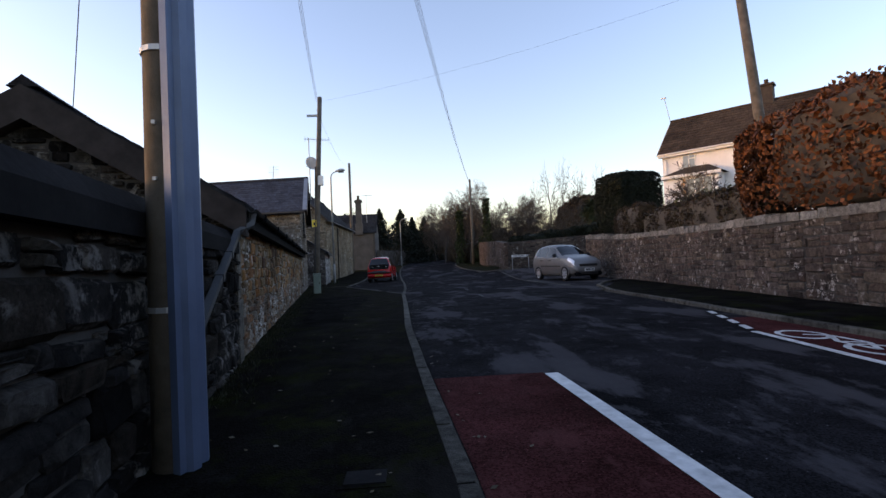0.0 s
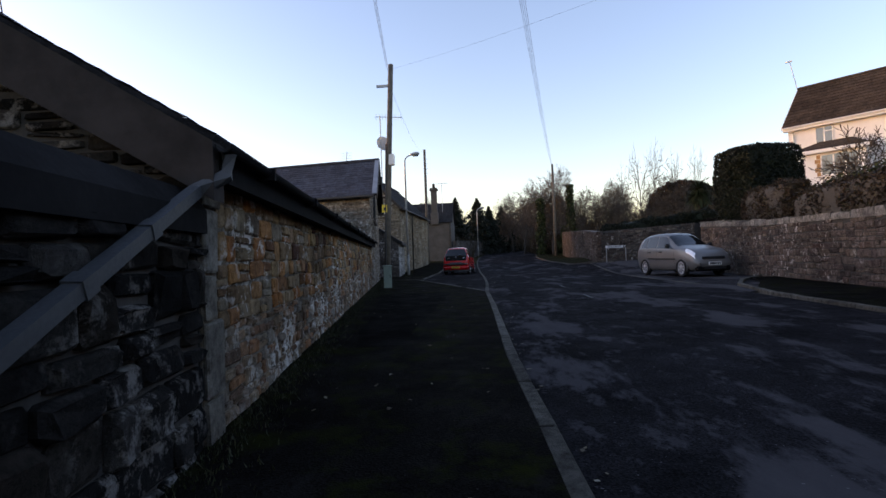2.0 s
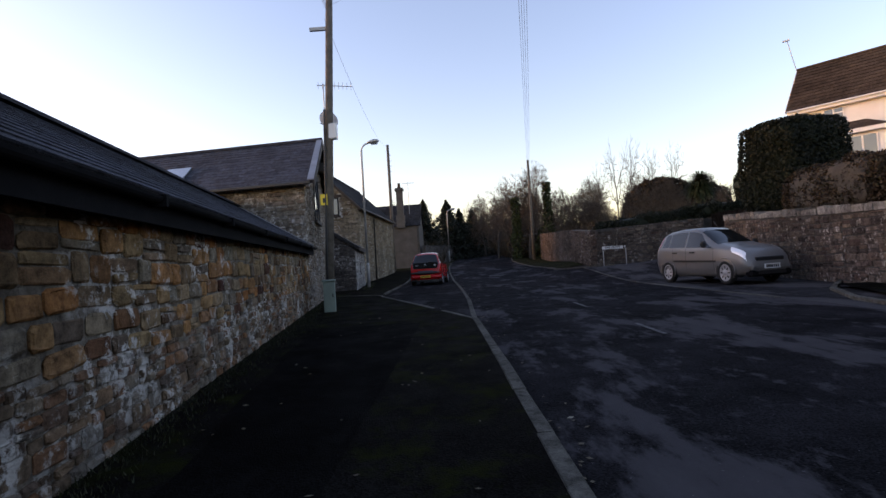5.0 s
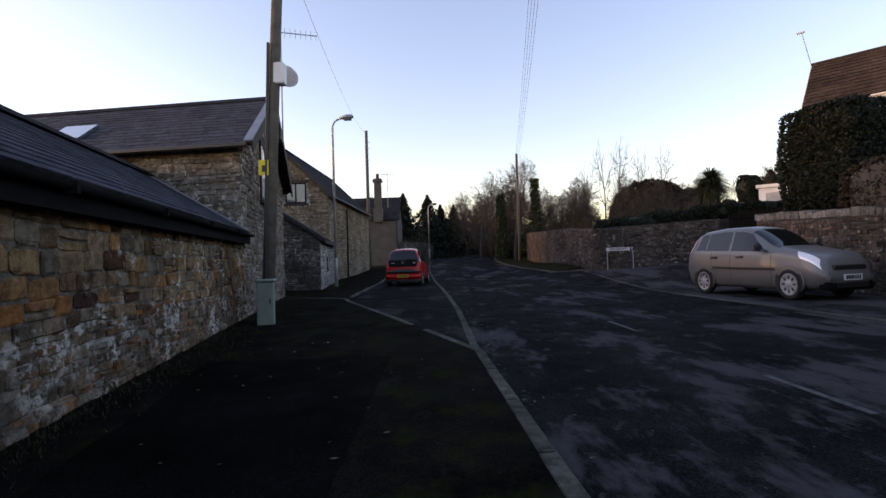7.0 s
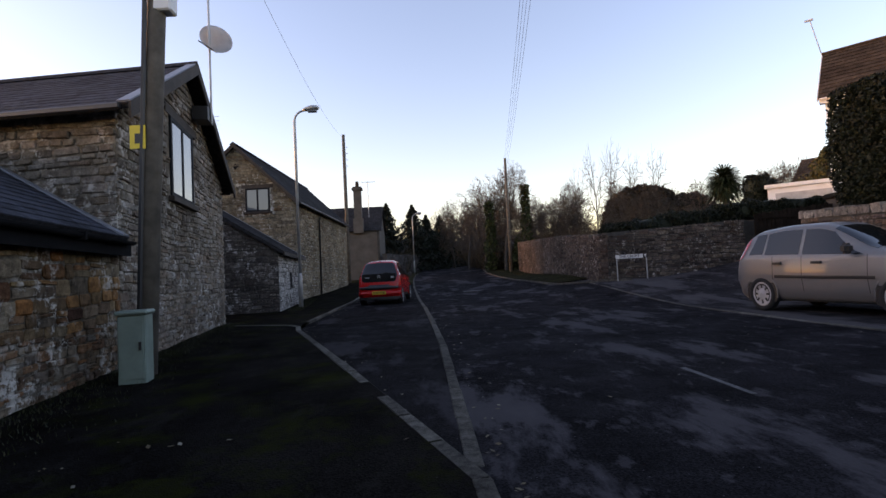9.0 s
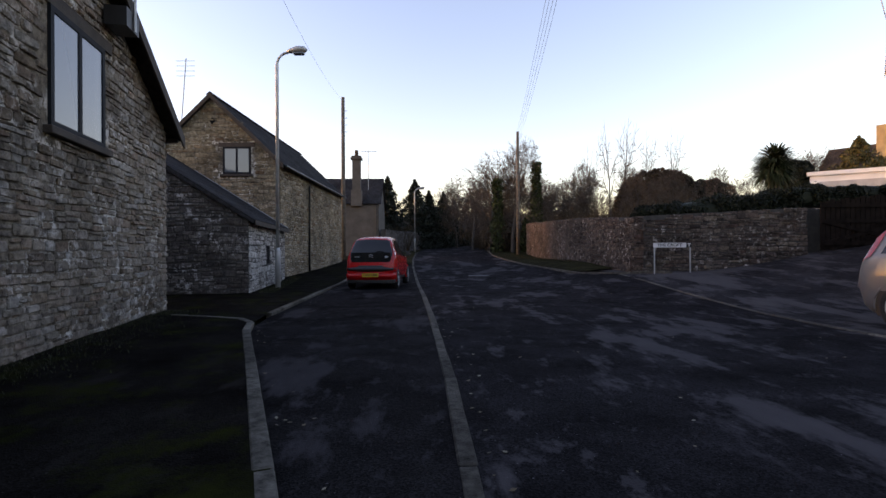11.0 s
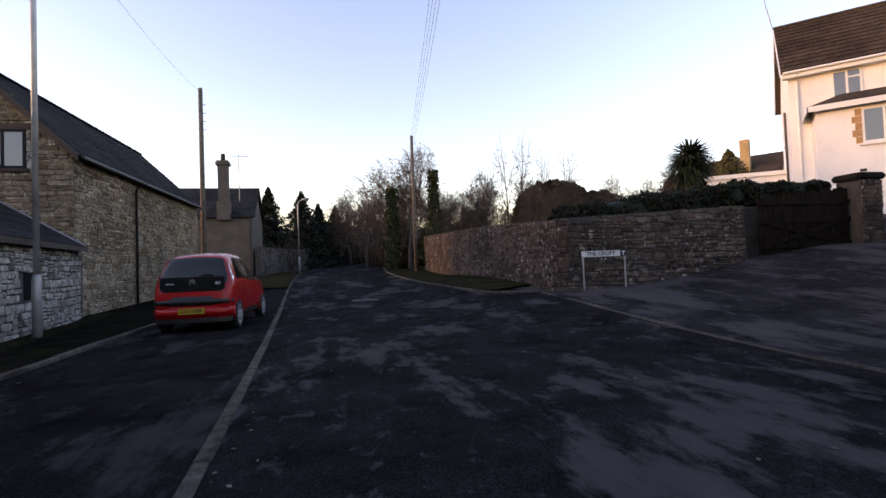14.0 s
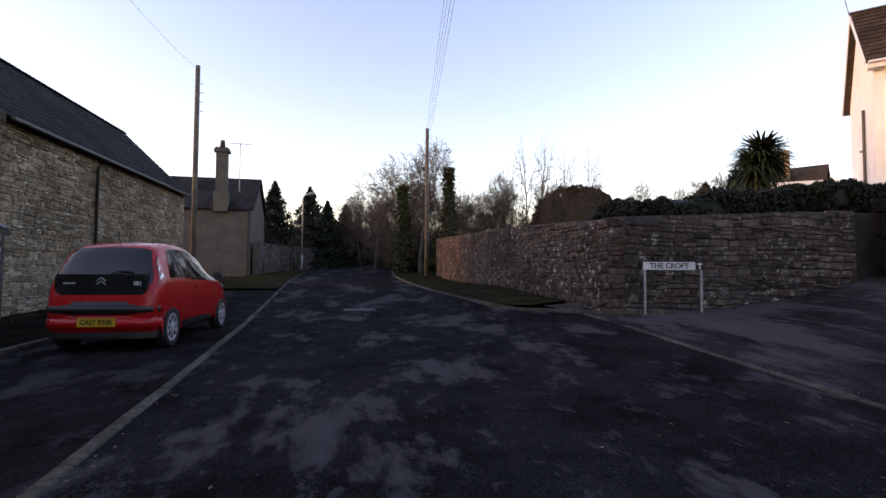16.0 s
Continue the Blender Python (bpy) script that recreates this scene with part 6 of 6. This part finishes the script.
class Shell:
    """A car body lofted from stations (y, bottom, belt, top, low, middle, belt and roof half-widths)."""

    def __init__(self, stations, n=64):
        s = np.array(stations, float)
        self.y = np.linspace(s[0, 0], s[-1, 0], n)
        c = np.stack([np.interp(self.y, s[:, 0], s[:, k]) for k in range(1, 8)], 1)
        for _ in range(3):
            c[1:-1] = 0.25 * c[:-2] + 0.5 * c[1:-1] + 0.25 * c[2:]
        self.c = c

    def at(self, y, k):
        """A point of the skin on the +x side: k runs 0 (floor's middle) to 8 (roof's middle)."""
        zb, zt, top, wl, wm, wb, wr = (np.interp(y, self.y, self.c[:, i]) for i in range(7))
        soft = min(0.07, (top - zt) * 0.35)
        prof = [(0, zb), (wl * 0.85, zb), (wl, zb + 0.07), (wm, zb + (zt - zb) * 0.55), (wb + 0.004, zt - 0.05), (wb - 0.01, zt), (wr + 0.02, top - soft), (wr * 0.8, top - soft * 0.25), (0, top)]
        i = min(int(k), 7)
        f = k - i
        a, b = prof[i], prof[i + 1]
        return Vector((a[0] + (b[0] - a[0]) * f, y, a[1] + (b[1] - a[1]) * f))

    def body(self, material, parent):
        bm = bmesh.new()
        ks = [0, 1, 2, 2.5, 3, 3.5, 4, 5, 5.5, 6, 7, 8]
        rows = []
        for y in self.y:
            half = [self.at(y, k) for k in ks]
            rows.append([bm.verts.new(p) for p in half] + [bm.verts.new((-p.x, p.y, p.z)) for p in half[-2:0:-1]])
        m = len(rows[0])
        for r, s in zip(rows, rows[1:]):
            for i in range(m):
                bm.faces.new((r[i], r[(i + 1) % m], s[(i + 1) % m], s[i]))
        bm.faces.new(rows[0])
        bm.faces.new(rows[-1][::-1])
        return part("body", bm, material, parent, smooth=True)

    def panel(self, name, y0, y1, k0, k1, material, parent, sides=(1, -1), lift=0.006, label="", across=False, nu=8, nv=4):
        """A sheet on the skin; y0, y1 give its ends at k0 and at k1."""
        for s in sides:
            bm = bmesh.new()
            g = []
            for i in range(nu + 1):
                row = []
                for j in range(nv + 1):
                    f = j / nv
                    a, b = y0[0] + (y0[1] - y0[0]) * f, y1[0] + (y1[1] - y1[0]) * f
                    y, k = a + (b - a) * i / nu, k0 + (k1 - k0) * f
                    e = 0.01
                    du = self.at(y + e, k) - self.at(y - e, k)
                    dv = self.at(y, min(k + e, 8)) - self.at(y, k - e)
                    n = du.cross(dv)
                    n = n.normalized() if n.length > 1e-9 else Vector((0, 0, 1))
                    if n.x < 0 and k < 5.9 or k >= 5.9 and n.z < 0:
                        n = -n
                    p = self.at(y, k) + n * lift
                    row.append(p)
                g.append(row)
            if across:
                g = [r + [Vector((-p.x, p.y, p.z)) for p in r[-2::-1]] for r in g]
            vs = [[bm.verts.new((p.x * s, p.y, p.z)) for p in r] for r in g]
            for r, t in zip(vs, vs[1:]):
                for j in range(len(r) - 1):
                    bm.faces.new((r[j], r[j + 1], t[j + 1], t[j]))
            part(name, bm, material, parent, label, True)
            if across:
                break


def lathe(profile, seg, m):
    bm = bmesh.new()
    rings = [[bm.verts.new((x, r * math.cos(a * math.tau / seg), r * math.sin(a * math.tau / seg))) for a in range(seg)] for x, r in profile]
    for r, s in zip(rings, rings[1:]):
        for a in range(seg):
            bm.faces.new((r[a], r[(a + 1) % seg], s[(a + 1) % seg], s[a]))
    bm.transform(m)
    return bm


def car_wheel(parent, x, y, r, rim, side):
    w = new("wheel")
    w.parent = parent
    w.matrix_local = pose(x, y, r, 0, 0, 0 if side > 0 else 180)
    part("tyre", lathe([(-0.15, rim), (-0.15, r * 0.93), (-0.12, r), (0.0, r), (0.035, r * 0.95), (0.045, r * 0.85), (0.03, rim + 0.01), (0.0, rim)], 28, Matrix.Identity(4)), M_TYRE, w, smooth=True)
    bm = lathe([(0.03, rim + 0.008), (0.038, rim * 0.93), (0.02, rim * 0.88), (0.03, rim * 0.3), (0.045, rim * 0.22), (0.048, 0.001)], 28, Matrix.Identity(4))
    part("wheel_cover", bm, M_HUB, w, smooth=True)
    for k in range(8):
        part("slot", bx(bmesh.new(), 0.018, 0.0335, -0.016, 0.016, rim * 0.5, rim * 0.84), M_BLACK, w).matrix_local = pose(0, 0, 0, k * 45, 0, 0)


def arches(parent, shell, ys, r, material):
    for y in ys:
        for s in (1, -1):
            x = shell.at(y, 2.6).x
            bm = lathe([(x - 0.3, 0.01), (x - 0.3, r + 0.045), (x + 0.006, r + 0.045), (x + 0.006, 0.01)], 26, pose(0, y, r, 0, 0, 0))
            for v in bm.verts:
                v.co.x *= s
                v.co.z = max(v.co.z, 0.17)
            part("arch_liner", bm, M_BLACK, parent)
            bm = bmesh.new()
            pts = [(x + 0.008, y + (r + 0.055) * math.cos(a), r + (r + 0.055) * math.sin(a)) for a in [math.pi * (-0.06 + 1.12 * i / 16) for i in range(17)]]
            tube(bm, [(px * s, py, pz) for px, py, pz in pts], 0.014, 6)
            part("arch_lip", bm, material, parent, smooth=True)


RED_ST = [(0.0, 0.34, 0.64, 0.68, 0.62, 0.72, 0.69, 0.62), (0.04, 0.25, 0.80, 0.86, 0.71, 0.785, 0.76, 0.67), (0.10, 0.20, 0.90, 1.00, 0.75, 0.805, 0.785, 0.68), (0.24, 0.18, 0.93, 1.33, 0.76, 0.815, 0.79, 0.62), (0.38, 0.18, 0.95, 1.44, 0.76, 0.815, 0.79, 0.57), (0.9, 0.18, 0.95, 1.50, 0.76, 0.815, 0.785, 0.55), (1.5, 0.18, 0.92, 1.49, 0.76, 0.815, 0.785, 0.54), (2.0, 0.18, 0.90, 1.38, 0.76, 0.815, 0.785, 0.53), (2.6, 0.18, 0.89, 1.06, 0.76, 0.81, 0.78, 0.60), (2.85, 0.19, 0.87, 0.97, 0.75, 0.80, 0.76, 0.63), (3.18, 0.22, 0.79, 0.87, 0.71, 0.78, 0.73, 0.60), (3.36, 0.27, 0.64, 0.72, 0.62, 0.70, 0.66, 0.54), (3.45, 0.34, 0.50, 0.55, 0.52, 0.58, 0.56, 0.47)]
red_car = thing("red_car", pose(-1.03, 32.5, ground_z(-1.4, 33.5), 0, 0, -5.0), "small red three-door hatchback parked in the bay", "car")
sh = Shell(RED_ST)
sh.body(M_RED, red_car)
sh.panel("rear_window", (0.09, 0.11), (0.345, 0.345), 5.9, 8, M_CARGLASS, red_car, across=True, label="dark tinted rear window")
sh.panel("windscreen", (2.16, 2.16), (2.72, 2.72), 6.15, 8, M_CARGLASS, red_car, across=True)
sh.panel("side_window", (0.50, 0.72), (1.31, 1.29), 5.05, 5.93, M_CARGLASS, red_car)
sh.panel("door_window", (1.34, 1.32), (2.52, 2.12), 5.03, 5.93, M_CARGLASS, red_car)
sh.panel("tail_lamp", (0.12, 0.24), (0.30, 0.34), 5.1, 5.85, M_LAMP_RED, red_car, lift=0.014, label="red and clear tail lamp")
sh.panel("reverse_lamp", (0.18, 0.195), (0.275, 0.285), 5.17, 5.33, M_LAMP_CLEAR, red_car, lift=0.022)
sh.panel("brake_lamp", (0.215, 0.225), (0.275, 0.285), 5.54, 5.64, M_LAMP_CLEAR, red_car, lift=0.022)
sh.panel("door_seam", (1.33, 1.33), (1.342, 1.342), 2.4, 5.0, M_BLACK, red_car, lift=0.003, nu=1)
sh.panel("door_seam", (2.42, 2.46), (2.432, 2.472), 2.4, 4.9, M_BLACK, red_car, lift=0.003, nu=1)
sh.panel("sill", (0.85, 0.85), (2.35, 2.35), 1.9, 2.25, M_BLACK, red_car, lift=0.008)
sh.panel("headlamp", (2.95, 3.0), (3.28, 3.2), 4.0, 5.4, M_LAMP_CLEAR, red_car, lift=0.008)
def rounded(bm, x0, x1, y0, y1, z0, z1, bow, bevel):
    """A bar across the car whose middle bows outwards and whose ends wrap round."""
    bx(bm, x0, x1, y0, y1, z0, z1)
    bmesh.ops.subdivide_edges(bm, edges=[e for e in bm.edges if abs(e.verts[0].co.x - e.verts[1].co.x) > 0.3], cuts=11)
    for v in bm.verts:
        v.co.y += bow * (v.co.x / x1) ** 4
    bmesh.ops.bevel(bm, geom=[e for e in bm.edges if len(e.link_faces) == 2 and e.calc_face_angle() > 0.8], offset=bevel, segments=3, affect="EDGES")
    return bm


part("bumper_strip", rounded(bmesh.new(), -0.80, 0.80, -0.066, 0.3, 0.47, 0.67, 0.095, 0.06), M_BLACK, red_car, "black rear bumper strip", True)
part("bumper", rounded(bmesh.new(), -0.80, 0.80, -0.065, 0.34, 0.27, 0.495, 0.11, 0.05), M_RED, red_car, smooth=True)
part("valance", rounded(bmesh.new(), -0.77, 0.77, -0.03, 0.3, 0.18, 0.285, 0.11, 0.02), M_BLACK, red_car, "black lower valance")
part("tailgate_panel", prism(bmesh.new(), [(-0.56, 0.76), (0.56, 0.76), (0.62, 0.785), (0.655, 0.85), (0.63, 1.03), (-0.63, 1.03), (-0.655, 0.85), (-0.62, 0.785)], 0.02, 0.14), M_CARGLASS, red_car, "black glazed tailgate panel")
plate = part("number_plate", boxed(-0.26, 0.26, -0.085, -0.066, 0.35, 0.46), M_YELLOW, red_car, "yellow rear number plate")
lettering("CA57 KNK", 0.095, pose(0, -0.087, 0.405, 90, 0, 0), M_BLACK, plate)
for dz in (0.0, 0.045):
    bm = bmesh.new()
    for sx in (-1, 1):
        prism(bm, [(0, 0.93 + dz), (sx * 0.06, 0.89 + dz), (sx * 0.06, 0.905 + dz), (0, 0.945 + dz)], 0.004, 0.019)
    part("badge", bm, M_HUB, red_car)
part("wiper", tube(bmesh.new(), [(0.0, 0.05, 0.99), (0.22, 0.09, 1.08), (0.4, 0.1, 1.06)], 0.012, 6), M_BLACK, red_car)
part("badge_letters", bx(boxed(0.46, 0.53, 0.006, 0.019, 0.88, 0.935), 0.545, 0.565, 0.006, 0.019, 0.88, 0.935), M_HUB, red_car)
part("badge_bar", boxed(-0.52, -0.36, 0.006, 0.019, 0.90, 0.92), M_HUB, red_car)
part("aerial", tube(bmesh.new(), [(0, 0.5, 1.45), (0, 0.42, 1.62)], 0.008, 5), M_BLACK, red_car)
for s in (1, -1):
    part("mirror", bx(bmesh.new(), s * 0.8 if s > 0 else -0.99, 0.99 if s > 0 else -0.8, 2.28, 2.4, 0.9, 1.06, 0.04), M_BLACK, red_car)
    part("door_handle", bx(bmesh.new(), 0.79 if s > 0 else -0.825, 0.825 if s > 0 else -0.79, 1.45, 1.6, 0.80, 0.83), M_RED, red_car)
arches(red_car, sh, (0.53, 2.87), 0.285, M_RED)
for s in (1, -1):
    for y in (0.53, 2.87):
        car_wheel(red_car, s * 0.785, y, 0.28, 0.19, s)
red_car.scale = (0.96, 1.03, 1.1)

SIL_ST = [(0.0, 0.40, 0.62, 0.68, 0.60, 0.70, 0.68, 0.62), (0.05, 0.27, 0.80, 0.90, 0.72, 0.79, 0.77, 0.69), (0.13, 0.20, 0.93, 1.04, 0.77, 0.825, 0.80, 0.68), (0.30, 0.18, 0.95, 1.33, 0.78, 0.84, 0.81, 0.61), (0.50, 0.18, 0.95, 1.42, 0.78, 0.84, 0.815, 0.58), (1.2, 0.18, 0.94, 1.475, 0.78, 0.84, 0.81, 0.57), (1.85, 0.18, 0.92, 1.46, 0.78, 0.84, 0.81, 0.56), (2.15, 0.18, 0.92, 1.37, 0.78, 0.84, 0.81, 0.56), (2.80, 0.18, 0.91, 1.03, 0.78, 0.84, 0.80, 0.66), (3.0, 0.18, 0.89, 0.985, 0.78, 0.84, 0.79, 0.68), (3.45, 0.20, 0.82, 0.91, 0.77, 0.83, 0.77, 0.66), (3.70, 0.22, 0.73, 0.83, 0.74, 0.80, 0.74, 0.62), (3.84, 0.25, 0.61, 0.71, 0.67, 0.74, 0.70, 0.58), (3.91, 0.30, 0.50, 0.56, 0.58, 0.66, 0.62, 0.52), (3.94, 0.34, 0.44, 0.48, 0.5, 0.58, 0.54, 0.46)]
silver_car = thing("silver_car", pose(8.0, 24.95, ground_z(8.1, 23.5) + 0.004, 0, 0, 180 + 15), "silver-grey five-door hatchback parked by the wall", "car")
sh = Shell(SIL_ST)
sh.body(M_SILVER, silver_car)
sh.panel("windscreen", (2.08, 2.08), (2.82, 2.82), 6.05, 8, M_CARGLASS, silver_car, across=True)
sh.panel("rear_window", (0.15, 0.15), (0.45, 0.45), 6.1, 8, M_CARGLASS, silver_car, across=True)
sh.panel("quarter_window", (0.40, 0.52), (0.72, 0.74), 5.08, 5.92, M_CARGLASS, silver_car)
sh.panel("rear_door_window", (0.77, 0.79), (1.50, 1.50), 5.05, 5.92, M_CARGLASS, silver_car)
sh.panel("front_door_window", (1.57, 1.57), (2.66, 2.1), 5.05, 5.92, M_CARGLASS, silver_car)
sh.panel("tail_lamp", (0.10, 0.27), (0.22, 0.40), 4.6, 5.95, M_LAMP_RED, silver_car, lift=0.012, label="red tail lamp")
sh.panel("headlamp", (3.42, 3.30), (3.82, 3.74), 4.0, 6.0, M_LAMP_CLEAR, silver_car, lift=0.010, label="large clear headlamp")
sh.panel("rubbing_strip", (1.0, 1.0), (2.85, 2.85), 2.93, 3.08, M_BLACK, silver_car, lift=0.010, label="black side rubbing strip")
for y in (0.95, 1.56, 2.72):
    sh.panel("door_seam", (y, y), (y + 0.012, y + 0.012), 2.3, 5.0, M_BLACK, silver_car, lift=0.003, nu=1)
part("grille_bar", boxed(-0.46, 0.46, 3.80, 3.915, 0.55, 0.65, bevel=0.02), M_BLACK, silver_car, "black front grille")
part("bumper", boxed(-0.66, 0.66, 3.72, 3.95, 0.34, 0.5, bevel=0.05), M_SILVER, silver_car)
part("lower_bumper", boxed(-0.68, 0.68, 3.70, 3.94, 0.19, 0.345, bevel=0.04), M_EAVE, silver_car, "black lower bumper")
part("air_intake", boxed(-0.45, 0.45, 3.9, 3.957, 0.24, 0.33), M_BLACK, silver_car)
part("number_plate", boxed(-0.26, 0.26, 3.951, 3.962, 0.37, 0.48), M_WHITE, silver_car, "white front number plate")
for k in range(7):
    part("plate_mark", boxed(-0.21 + k * 0.063 - (0.012 if k > 3 else 0), -0.17 + k * 0.063, 3.9625, 3.965, 0.39, 0.46), M_BLACK, silver_car)
for s in (1, -1):
    part("mirror", bx(bmesh.new(), 0.83 if s > 0 else -1.02, 1.02 if s > 0 else -0.83, 2.42, 2.56, 0.93, 1.09, 0.04), M_BLACK, silver_car)
    for y in (0.98, 1.78):
        part("door_handle", bx(bmesh.new(), 0.82 if s > 0 else -0.865, 0.865 if s > 0 else -0.82, y, y + 0.18, 0.80, 0.84), M_BLACK, silver_car)
part("roof_aerial", tube(bmesh.new(), [(0, 2.1, 1.42), (0, 1.9, 1.62)], 0.007, 5), M_BLACK, silver_car)
arches(silver_car, sh, (0.68, 3.16), 0.30, M_SILVER)
for s in (1, -1):
    for y in (0.68, 3.16):
        car_wheel(silver_car, s * 0.80, y, 0.295, 0.20, s)
silver_car.scale = (0.98, 0.94, 1.14)


# ---- masonry of the setting ----
for job in LATER:
    if isinstance(job[1], Matrix):
        root, m, ln, h, material, seed, kw = job
        masonry(root, m, ln, h, material, seed, **kw)
    else:
        lay_coping(*job)
